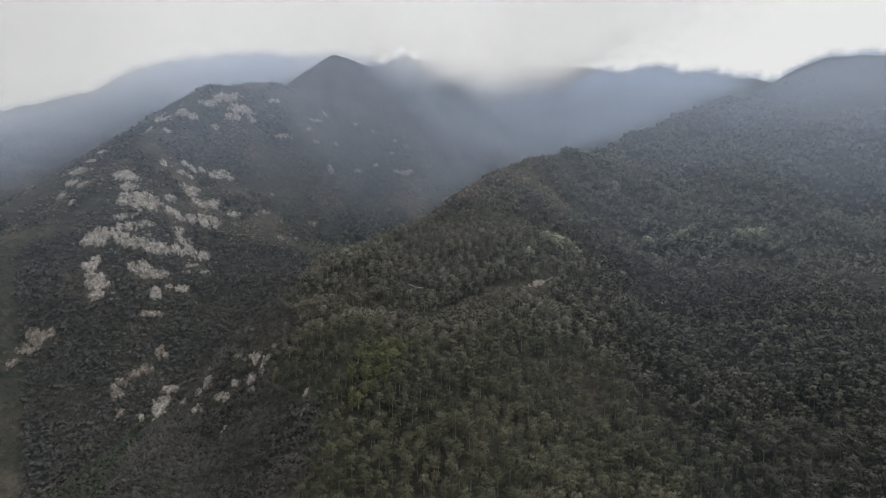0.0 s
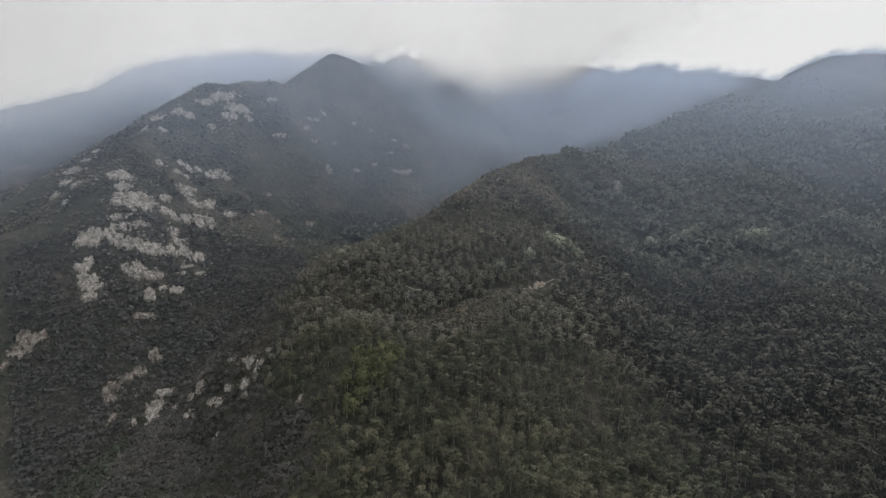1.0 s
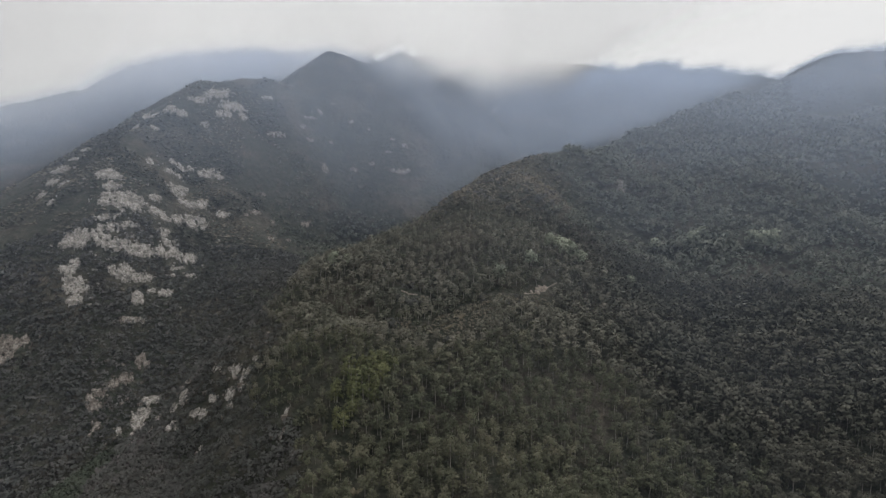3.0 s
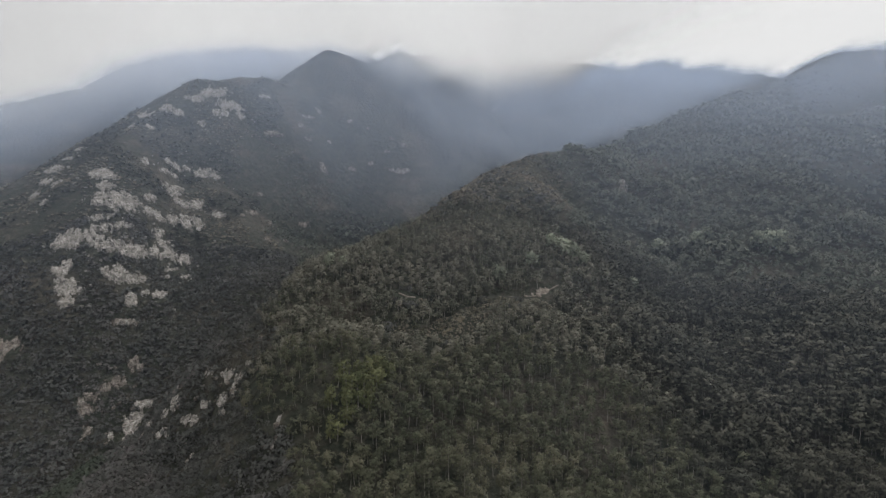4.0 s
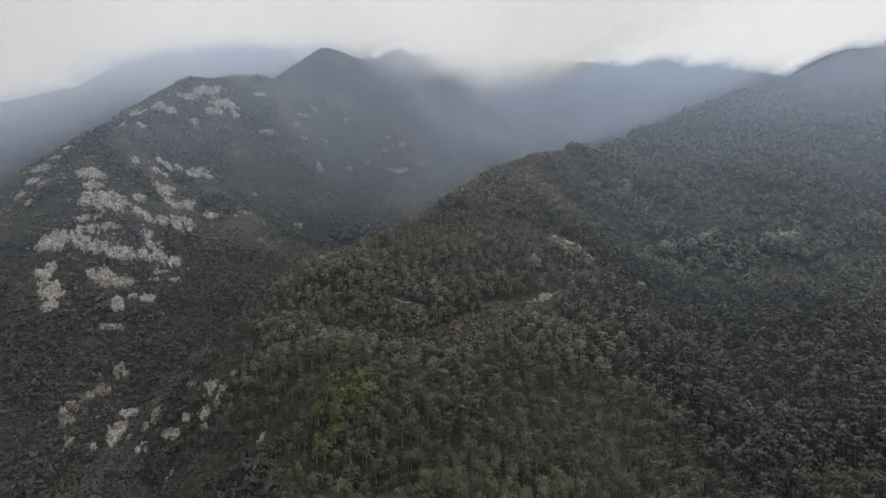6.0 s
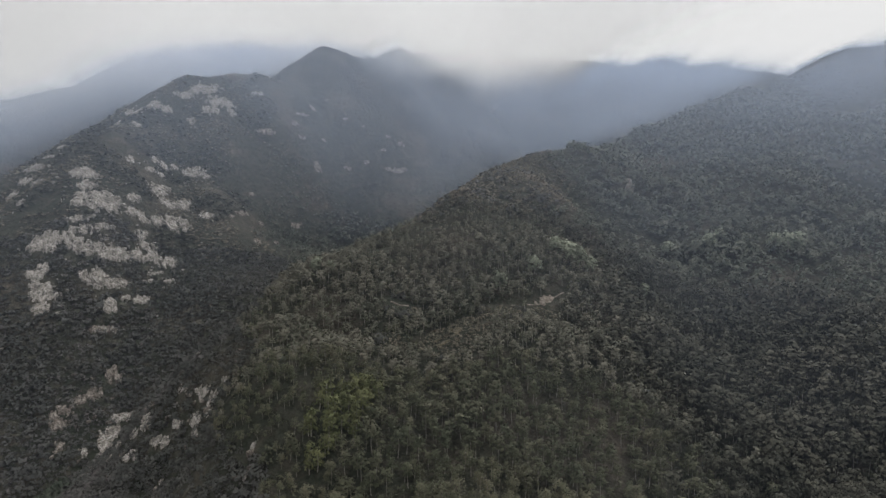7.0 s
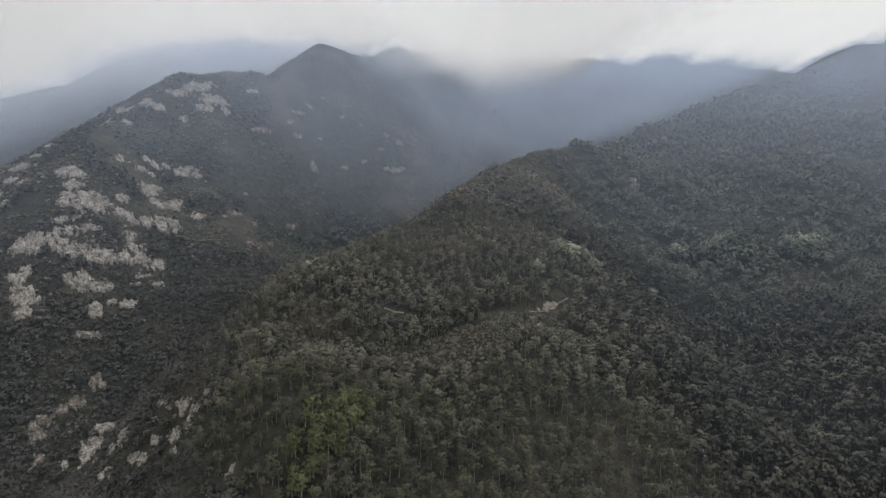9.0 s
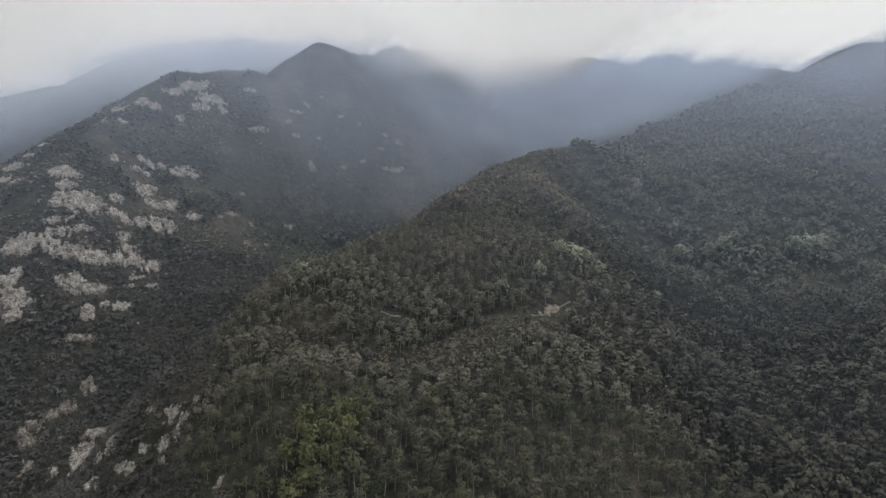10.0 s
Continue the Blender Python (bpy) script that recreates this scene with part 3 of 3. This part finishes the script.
stand_of("undergrowth", understory, rng, ux, uy, rng.uniform(2.0, 3.3, len(ux)), leaf_pine, "dark undergrowth between the trunks", "bushes", rng.uniform(1.0, 1.7, len(ux)))

# middle distance
x, y = scatter(rng, -600, 640, 380, 840, 6.6)
t, d = tallness(x, y), np.hypot(x, y)
keep = in_view(x, y) & (t > 0.42) & (d >= 450) & (d < 860) & ~open_ground(x, y) & ~((y > 600) & (x > -30) & (x < 130)) & ((t > 0.62) | (x > 140) | (y > 640))
x, y, t, d = x[keep], y[keep], t[keep], d[keep]
size = t * rng.uniform(2.5, 5.4, len(x)) * (1 + 0.35 * value_noise(x, y, 26, 17))
for name, crowns, w in (("hillside_wood", mid_crowns, d < 620), ("upper_hillside_wood", back_crowns, d >= 620)):
    stand_of(name, crowns, rng, x[w], y[w], size[w], leaf_wood, "dense grey-green wood across the hillside", "trees", sink=-0.35)

# scrub, near and far
def scrub_places(x0, x1, y0, y1, gap, nearest, farthest):
    x, y = scatter(rng, x0, x1, y0, y1, gap)
    t, d = tallness(x, y), np.hypot(x, y)
    keep = in_view(x, y, 20) & ((t <= 0.58) | ((t < 0.68) & (y > 440))) & (d >= nearest) & (d < farthest) & ~open_ground(x, y)
    x, y = x[keep], y[keep]
    return x, y, rng.uniform(1.8, 4.0, len(x)) * (1 + 0.3 * value_noise(x, y, 18, 10))


x, y, size = scrub_places(-330, 60, 150, 430, 3.0, 0, 410)
fresh = (x + 0.35 * y < -75 + 25 * value_noise(x, y, 40, 14)) & (y < 350)
stand_of("scrub", bushes, rng, x[~fresh], y[~fresh], size[~fresh], leaf_scrub, "low dark scrub on the slopes", "bushes", sink=0.35)
stand_of("green_scrub", bushes, rng, x[fresh], y[fresh], size[fresh] * 1.2, leaf_green, "fresher green scrub low in the valley", "bushes", sink=0.35)
x, y, size = scrub_places(-440, 190, 240, 640, 3.5, 410, 640)
heath = (x > -70) & (y > 400) & (rng.random(len(x)) < 0.85)
stand_of("slope_scrub", slope_bushes, rng, x[~heath], y[~heath], size[~heath] * 1.15, leaf_scrub, "low dark scrub below the crags", "bushes", sink=0.35)
stand_of("heath", heath_bushes, rng, x[heath], y[heath], size[heath] * 0.75, leaf_heath, "brownish heath bushes on the knoll", "bushes", sink=0.3)
x, y = scatter(rng, -40, 80, 280, 395, 1.6)
keep = heathy(x, y) & (rng.random(len(x)) < 0.8)
x, y = x[keep], y[keep]
stand_of("glade_heath", heath_bushes, rng, x, y, rng.uniform(0.6, 1.5, len(x)), leaf_heath, "low brown heath in the glades of the wood", "bushes")
x, y = scatter(rng, -560, 60, 540, 1090, 4.6)
t, d = tallness(x, y), np.hypot(x, y)
keep = in_view(x, y) & (t <= 0.42) & (d >= 620) & (d < 1090) & (value_noise(x, y, 40, 12) + 0.6 * value_noise(x, y * 0.7, 16, 13) > -0.32 + 0.25 * smooth(d, 780, 1000)) & ~open_ground(x, y)
x, y = x[keep], y[keep]
dark = value_noise(x, y, 30, 16) > 0.1
stand_of("mountain_scrub", far_crowns, rng, x[~dark], y[~dark], rng.uniform(1.5, 3.4, (~dark).sum()), leaf_heath, "patchy low scrub on the mountain side", "bushes", rng.uniform(0.6, 0.9, (~dark).sum()))
stand_of("mountain_thicket", far_crowns, rng, x[dark], y[dark], rng.uniform(2.2, 4.2, dark.sum()), leaf_dark, "dark thickets on the mountain side", "bushes", rng.uniform(0.7, 1.0, dark.sum()))

x, y = scatter(rng, 150, 760, 690, 1010, 6.2)
d = np.hypot(x, y)
keep = in_view(x, y) & (d >= 850) & (d < 1010) & (x < 540) & (value_noise(x, y, 45, 19) > -0.75)
x, y = x[keep], y[keep]
stand_of("high_wood", far_crowns, rng, x, y, rng.uniform(2.0, 4.0, len(x)), leaf_wood, "low grey-green wood on the high eastern hill", "trees")


# the nearest trees of the wood, one by one
def pine(rng, name, crown_mat, lumps=10, sprays=30):
    """A slender tree of unit crown radius, standing on the ground."""
    base = new(name)
    base.empty_display_size = 0.5
    v, f, _ = stem(rng, 0.05, 2.5, 6, 5)
    trunk = new("trunk", mesh_from("trunk", v, f, bark, True))
    v, f, soft = leaf_sprays(rng, lumps, sprays, 0.105, 0.62, 1.75, 0.06)
    crown = new("crown", mesh_from("crown", v + np.array([0, 0, crown_lift]), f, crown_mat, True, soft))
    trunk.parent = crown.parent = base
    return base


kinds = [tagged(pine(rng, "pine_tree", leaf_pine_single), "slender pine tree with a pale bare trunk and dark crown", "tree", "trees of the pine wood") for _ in range(6)]


def plant(kind, count, px, py, scale, tall):
    """Sets a kind of tree down: the first time itself, then a copy."""
    pz = float(ground(np.array([px]), np.array([py]))[0])
    m = pose(px, py, pz, 0, 0, rng.uniform(0, 360))
    ob = kind if count == 0 else copy_thing(kind, m)
    ob.matrix_basis = m
    ob.scale = (scale, scale, scale * tall)
    return ob


for i in range(len(single_x)):
    plant(kinds[i % 6], i // 6, float(single_x[i]), float(single_y[i]), float(single_s[i]), rng.uniform(0.9, 1.25))


# ---- haze and low cloud: thin sheets of mist standing between the ridges ----
ray = np.linspace(420, 2000, 260)
sweep = np.radians(np.linspace(-62, 62, 110))
crest = np.array([((ground(ray * math.sin(a), ray * math.cos(a)) - 240) / ray).max() for a in sweep])  # how steeply the skyline stands over the pass


def mist(name, radius, strength, mat, label, category, top, fade_up, profile, edge, layers=1):
    """Curved sheets of mist at a distance, leaning back, a few metres apart; they thin out to nothing above the hillside and never touch it."""
    tt, uu = np.meshgrid(sweep, np.linspace(0, 1, 56))
    z = 20 + uu * (top - 20)
    verts, quads, veil, count = [], [], [], 0
    for k in range(layers):
        r = radius + 7 * k + (z - 240 - 0.2 * radius) * math.tan(radians(25))
        x, y = r * np.sin(tt), r * np.cos(tt)
        margin = 6 + 0.014 * max(0, radius - 600)
        clear = smooth(z - ground(x, y), margin, margin + edge)
        whole = np.clip(strength * clear * profile(x, y, z) * (1 - smooth(z, top - fade_up, top)), 0, 0.995).ravel()
        thick = np.minimum(1 - (1 - whole) ** (1 / layers), 0.24)
        faces = grid_faces(56, 110)
        faces = faces[thick[faces].max(1) > 0]
        used = np.unique(faces)
        where = np.zeros(thick.size, np.int64)
        where[used] = np.arange(used.size) + count
        verts.append(np.stack([x, y, z], -1).reshape(-1, 3)[used])
        quads.append(where[faces])
        veil.append(thick[used])
        count += used.size
    ob = new(name, mesh_from(name, np.concatenate(verts), np.concatenate(quads), mat, True))
    layer = ob.data.attributes.new("thickness", "FLOAT", "POINT")
    layer.data.foreach_set("value", np.concatenate(veil).astype(np.float32))
    return tagged(ob, label, category, kind="stuff")


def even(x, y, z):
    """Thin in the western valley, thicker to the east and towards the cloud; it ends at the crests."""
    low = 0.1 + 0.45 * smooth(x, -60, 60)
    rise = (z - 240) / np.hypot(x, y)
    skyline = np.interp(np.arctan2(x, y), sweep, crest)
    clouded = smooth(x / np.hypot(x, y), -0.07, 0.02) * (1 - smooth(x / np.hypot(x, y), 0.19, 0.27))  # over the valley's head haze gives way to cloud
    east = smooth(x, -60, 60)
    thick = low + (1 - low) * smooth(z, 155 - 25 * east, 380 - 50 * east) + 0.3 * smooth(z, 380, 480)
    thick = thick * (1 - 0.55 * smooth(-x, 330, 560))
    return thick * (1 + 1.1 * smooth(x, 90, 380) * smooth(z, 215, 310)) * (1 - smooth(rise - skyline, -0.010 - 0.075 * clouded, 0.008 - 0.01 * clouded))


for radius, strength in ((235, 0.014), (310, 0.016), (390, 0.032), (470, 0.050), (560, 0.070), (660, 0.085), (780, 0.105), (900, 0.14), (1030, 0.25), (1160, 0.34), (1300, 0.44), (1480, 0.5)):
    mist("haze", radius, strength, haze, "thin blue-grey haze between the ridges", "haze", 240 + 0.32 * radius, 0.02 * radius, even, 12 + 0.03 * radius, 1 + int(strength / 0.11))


def cloud_base(x, y, z):
    """Cloud hanging on the tops: its ragged underside sinks over the valley's head and to the west, and lifts to the east."""
    line = np.interp(x, [-800, -735, -638, -527, -428, -310, -76, 0, 78, 250, 380, 560, 860], [335, 352, 400, 448, 466, 492, 505, 478, 446, 470, 505, 560, 600])
    line = line + 9 * value_noise(x, z * 2, 120, 21) + 6 * value_noise(x, z * 2, 45, 22)
    return smooth(z, line - 50, line + 55 + 60 * smooth(x, 250, 500)) * (1 - 0.75 * smooth(x, 250, 900)) * (1 - 0.6 * smooth(-x, 350, 750))


mist("low_cloud", 1215, 0.97, cloud, "white low cloud hanging on the mountain tops", "cloud", 1500, 600, cloud_base, 22, 9)


def wisp(x, y, z):
    """A tongue of cloud drifting over the second summit and the pass."""
    side = x / np.hypot(x, y)
    ragged = 10 * value_noise(x, z * 2, 60, 23) + 6 * value_noise(x, z * 2, 24, 24)
    return smooth(z + ragged, 408, 482) * smooth(side, -0.14, -0.05) * (1 - smooth(side, 0.02, 0.14))


mist("low_cloud", 985, 0.62, cloud, "thin tongue of low cloud over the second summit", "cloud", 760, 200, wisp, 26, 4)


# ---- rock outcrops ----
def boulder_mesh(rng, w, d, h, mat):
    """An angular block with chipped corners."""
    bm = bmesh.new()
    for sx in (-1, 1):
        for sy in (-1, 1):
            for sz in (-1, 1):
                for axis in range(3):
                    p = np.array([sx * w, sy * d, sz * h]) * rng.uniform(0.72, 1.0, 3)
                    p[axis] *= rng.uniform(0.45, 0.8)
                    if rng.random() < 0.75:
                        bm.verts.new(p)
    hull = bmesh.ops.convex_hull(bm, input=bm.verts[:])
    bmesh.ops.delete(bm, geom=[g for g in hull["geom_interior"] if isinstance(g, bmesh.types.BMVert)], context="VERTS")
    bmesh.ops.recalc_face_normals(bm, faces=bm.faces[:])
    me = bpy.data.meshes.new("slab")
    bm.to_mesh(me)
    bm.free()
    me.materials.append(mat)
    return me


slabs, stained_slabs = ([boulder_mesh(rng, rng.uniform(0.7, 1.2), rng.uniform(0.35, 0.6), rng.uniform(0.6, 1.1), m) for _ in range(9)] for m in (granite, stained_granite))


def rock_face(rng, run, down, x, y, wide, deep, lift, block=2.0):
    """Broken rock on the slope: angular tilted blocks with clefts between, where soil shows; its rim follows the blocks and dips under the soil."""
    nu, nw = (int(min(60, max(16, 2.3 * k / 0.5))) for k in (wide, deep))
    u, w = np.meshgrid(np.linspace(-1.15, 1.15, nu) * wide, np.linspace(-1.15, 1.15, nw) * deep)
    u, w = u + rng.uniform(-0.1, 0.1, u.shape), w + rng.uniform(-0.1, 0.1, w.shape)
    px, py = x + run[0] * u + down[0] * w, y + run[1] * u + down[1] * w
    lean = rng.uniform(-0.5, 0.5)

    def cells(size_u, size_w):
        """The nearest block of each place, and how far the joint is."""
        cu, cw = np.meshgrid(np.arange(-1.25 * wide, 1.25 * wide, size_u), np.arange(-1.25 * deep, 1.25 * deep, size_w))
        cu, cw = cu.ravel() + rng.uniform(-0.45, 0.45, cu.size) * size_u, cw.ravel() + rng.uniform(-0.45, 0.45, cw.size) * size_w
        du, dw = u[..., None] - cu, w[..., None] - cw
        gap = np.maximum(np.abs(du + lean * dw) / size_u, np.abs(dw) / size_w) + 0.5 * np.hypot(du / size_u, dw / size_w)
        own = gap.argmin(-1)
        two = np.partition(gap, 1, -1)[..., :2]
        return own, two[..., 1] - two[..., 0], cu, cw

    own, joint, cu, cw = cells(block, block * 1.5)
    fine, crack, fu, fw = cells(block * 0.42, block * 0.6)
    tops, tip_u, tip_w = rng.uniform(0.45, 1.0, cu.size), rng.normal(0, 0.15, cu.size), rng.normal(0.06, 0.15, cu.size)
    chip = rng.normal(0, 0.07, fu.size)
    edge = np.hypot(cu / wide, cw / deep) + 0.35 * value_noise(x + cu, y + cw, 0.5 * wide + 1, 31) + rng.uniform(-0.22, 0.22, cu.size)
    there = (edge < 0.92) & (rng.random(cu.size) < 0.94)
    bite = np.hypot(fu / wide, fw / deep) + rng.uniform(-0.3, 0.3, fu.size) < 1.05
    step = tops[own] + tip_u[own] * (u - cu[own]) + tip_w[own] * (w - cw[own]) + chip[fine]
    step = step - 0.4 * (1 - smooth(joint, 0.0, 0.13)) - 0.12 * (1 - smooth(crack, 0.0, 0.15))
    inside = there[own] & bite[fine] & (np.abs(u) < 1.08 * wide) & (np.abs(w) < 1.08 * deep)
    z = ground(px, py) + np.where(inside, lift * (0.12 + 0.85 * step), -0.7)
    return np.stack([px - x, py - y, z], -1).reshape(-1, 3), grid_faces(nw, nu)


def outcrop(x, y, wide, high, label, mat):
    """Granite breaking out of the slope: a broken face with loose blocks about it."""
    h = ground(np.array([x, x + 3, x - 3, x, x]), np.array([y, y, y, y + 3, y - 3]))
    fall = np.array([h[2] - h[1], h[4] - h[3]]) / 6
    steep = max(0.15, float(np.hypot(*fall)))
    down = fall / steep
    run = np.array([-down[1], down[0]])
    deep = min(2.2, 1 / (0.35 + steep)) * high
    base = new("rock_outcrop")
    base.location = (x, y, float(h[0]))
    lift = max(1.3, min(2.6, 0.3 * min(wide, high) + 0.6))
    v, f = rock_face(rng, run, down, x, y, 1.35 * wide, 1.35 * deep, lift, max(1.1, min(3.2, 0.38 * min(wide, high) + 0.5)))
    face = new("rock_face", mesh_from("rock_face", v - np.array([0, 0, float(h[0])]), f, mat))
    face.parent = base
    size = max(0.5, min(1.5, 0.16 * min(wide, high) + 0.2))
    count = int(min(6, max(1, 0.2 * wide * high / (size * size))))
    r, t = np.sqrt(rng.random(count)) * 1.05, rng.uniform(0, 2 * math.pi, count)
    px = x + run[0] * r * np.cos(t) * wide + down[0] * r * np.sin(t) * deep
    py = y + run[1] * r * np.cos(t) * wide + down[1] * r * np.sin(t) * deep
    pz = ground(px, py)
    for i in range(count):
        s = size * rng.uniform(0.5, 1.3)
        ob = new("slab", (slabs if mat is granite else stained_slabs)[int(rng.integers(9))])
        ob.parent = base
        ob.location = (px[i] - x, py[i] - y, pz[i] + 0.2 * s - h[0])
        ob.rotation_euler = (rng.uniform(-0.5, 0.2), rng.uniform(-0.3, 0.3), math.atan2(run[1], run[0]) + rng.uniform(-0.5, 0.5))
        ob.scale = (s * rng.uniform(0.9, 1.6), s * rng.uniform(0.8, 1.2), s * rng.uniform(0.7, 1.2))
    return tagged(base, label, "rock", "granite outcrops")


ROCK_LABELS = {"near_crags": "broken pale granite outcrop among dark scrub", "west_gully": "weathered granite slabs in a brushy gully",
               "summit_crags": "grey granite crags near the bare ridge top",
               "mountain_spots": "small pale rock scar on the far mountain side"}
for where, patches in OUTCROPS.items():
    for x, y, wide, high in patches:
        outcrop(x, y, wide, high, ROCK_LABELS.get(where, "pale blocky granite crag on the steep hillside"), stained_granite if where in ("west_gully", "mountain_spots") else granite)


def loose_rocks(rng, names, mat, label):
    """Small angular blocks strewn over the slope about the crags."""
    parts = [np.array([v.co for v in me.vertices]) for me in slabs]
    tris = []
    for me in slabs:
        me.calc_loop_triangles()
        tris.append(np.array([t.vertices[:] for t in me.loop_triangles]))
    vs, fs, k = [], [], 0
    for name in names:
        for cx, cy, wide, high in OUTCROPS[name]:
            n = int(min(9, 2 + 0.12 * wide * high))
            px, py = cx + rng.normal(0, 1.15, n) * (wide + 1.5), cy + rng.normal(0, 1.0, n) * (1.3 * high + 2.0)
            pz = ground(px, py)
            for i in range(n):
                j, size, t = int(rng.integers(len(slabs))), rng.uniform(0.5, 1.5), rng.uniform(0, 6.3)
                v = parts[j] * np.array([1.3, 1.0, 1.0]) * size
                c, sn = math.cos(t), math.sin(t)
                v = np.stack([v[:, 0] * c - v[:, 1] * sn + px[i], v[:, 0] * sn + v[:, 1] * c + py[i], v[:, 2] + pz[i] + 0.35 * size], -1)
                vs.append(v)
                fs.append(tris[j] + k)
                k += len(v)
    return tagged(new("loose_rocks", mesh_from("loose_rocks", np.concatenate(vs), np.concatenate(fs), mat)), label, "rocks", kind="stuff")


loose_rocks(rng, ("upper_cliff", "middle_cliff", "lower_cliff", "shoulder_crags", "summit_crags"), granite, "loose pale granite blocks strewn about the crags")
loose_rocks(rng, ("near_crags", "west_gully"), stained_granite, "loose stained granite blocks among the scrub")


# ---- single trees that stand out ----
def broad_tree(rng, name, mat, lumps, sprays):
    base = new(name)
    v, f, _ = stem(rng, 0.09, 1.5, 6, 6)
    trunk = new("trunk", mesh_from("trunk", v, f, bark, True))
    v, f, soft = leaf_sprays(rng, lumps, sprays, 0.13, 0.75, 1.5, 0.1)
    crown = new("crown", mesh_from("crown", v + np.array([0, 0, 0.3]), f, mat, True, soft))
    trunk.parent = crown.parent = base
    return base


pale_kinds = [tagged(broad_tree(rng, "pale_tree", leaf_pale, 14, 24), "broad tree with a pale green rounded crown", "tree", "pale trees") for _ in range(3)]
PALE = [(80, 394, 4.4), (87, 396, 4.0), (73, 397, 3.6), (36, 358, 3.4), (57, 374, 3.2), (172, 477, 4.0), (199, 469, 4.6), (207, 470, 4.0), (191, 471, 3.6), (243, 447, 5.0), (251, 449, 4.8), (236, 451, 4.4),
        (126, 395, 3.0), (-67, 383, 3.0), (92, 391, 3.6), (-59, 384, 2.6)]
for i, (px, py, s) in enumerate(PALE):
    plant(pale_kinds[i % 3], i // 3, px, py, 1.4 * s, rng.uniform(1.0, 1.2))
lime_kinds = [tagged(broad_tree(rng, "lime_tree", leaf_lime, 10, 22), "yellow-green bushy tree in the thicket", "tree", "yellow-green thicket") for _ in range(3)]
lx, ly = scatter(rng, -60, -8, 245, 288, 3.7)
inside = thicket(lx, ly)
for i, (px, py) in enumerate(zip(lx[inside], ly[inside])):
    plant(lime_kinds[i % 3], i // 3, float(px), float(py), rng.uniform(2.2, 3.4), rng.uniform(1.2, 1.7))


# ---- the footpath, its earth bank, and the clearing beside it ----
def ribbon(name, points, width, mat, lift, label, category):
    """A trodden strip that follows the ground."""
    pts = np.array(points, float)
    seg = np.hypot(*np.diff(pts, axis=0).T)
    run = np.concatenate([[0], np.cumsum(seg)])
    at = np.arange(0, run[-1], 1.0)
    x, y = np.interp(at, run, pts[:, 0]), np.interp(at, run, pts[:, 1])
    x, y = x + 0.5 * value_noise(at, at * 0, 7, 41), y + 0.5 * value_noise(at, at * 0, 6, 42)
    dx, dy = np.gradient(x), np.gradient(y)
    norm = np.hypot(dx, dy)
    half = 0.5 * width * (1 + 0.35 * value_noise(at, at * 0, 4, 43))
    rows = []
    for k in (-1, -0.4, 0.4, 1):
        px, py = x - k * half * dy / norm, y + k * half * dx / norm
        rows.append(np.stack([px, py, ground(px, py) + (lift if abs(k) < 1 else -0.15)], -1))
    return tagged(new(name, mesh_from(name, np.concatenate(rows), grid_faces(4, len(at)), mat, True)), label, category, kind="structure")


for way in (TRAIL, TRAIL_MIDDLE, TRAIL_WEST):
    ribbon("footpath", way, 0.65, bare_earth, 0.35, "narrow pale trodden footpath across the wooded spur", "path")
ribbon("mountain_path", [(668, 936), (655, 911), (639, 877), (632, 852)], 3.0, bare_earth, 0.6, "pale eroded path down from the far summit", "path")


def earth_patch(x, y, wide, high, mat, label, lift=0.4):
    h = ground(np.array([x, x + 3, x - 3, x, x]), np.array([y, y, y, y + 3, y - 3]))
    fall = np.array([h[2] - h[1], h[4] - h[3]]) / 6
    down = fall / max(0.05, float(np.hypot(*fall)))
    v, f = rock_face(rng, np.array([-down[1], down[0]]), down, x, y, wide, high, lift)
    ob = new("bare_ground", mesh_from("bare_ground", v - np.array([0, 0, float(h[0])]), f, mat, True))
    ob.location = (x, y, float(h[0]))
    return tagged(ob, label, "bare ground", kind="structure")


for x, y, wide, high in ((61, 357, 4.4, 2.4), (56, 353, 3.0, 2.2), (42, 346, 2.2, 1.2), (63, 345, 2.2, 1.6)):
    earth_patch(x, y, wide, high, bare_earth, "pale eroded earth bank beside the footpath")
for x, y, wide, high in ((13, 327, 5.5, 2.6), (5, 324, 4.5, 2.2), (-17, 321, 3.5, 1.6), (-30, 226, 2.6, 1.8)):
    earth_patch(x, y, wide, high, dry_grass, "clearing of dry grass and trodden earth in the wood")


# ---- a big pale boulder on the far slope ----
def big_boulder(x, y, size):
    base = new("boulder")
    base.location = (x, y, float(ground(np.array([x]), np.array([y]))[0]))
    for dx, k, wide, tall in ((-0.35, 3, 1.0, 2.4), (0.6, 7, 0.75, 1.9), (0.1, 5, 1.3, 1.3)):
        ob = new("slab", slabs[k])
        ob.parent = base
        ob.location, ob.scale = (dx * size, -0.5 * dx, 0.5 * size * tall + 0.8), (size * wide, size * wide, size * tall)
        ob.rotation_euler = (0.12, 0.2 * dx, 1.3 * dx)
    return tagged(base, "large pale boulder standing among the trees", "rock")


big_boulder(174, 572, 3.1)
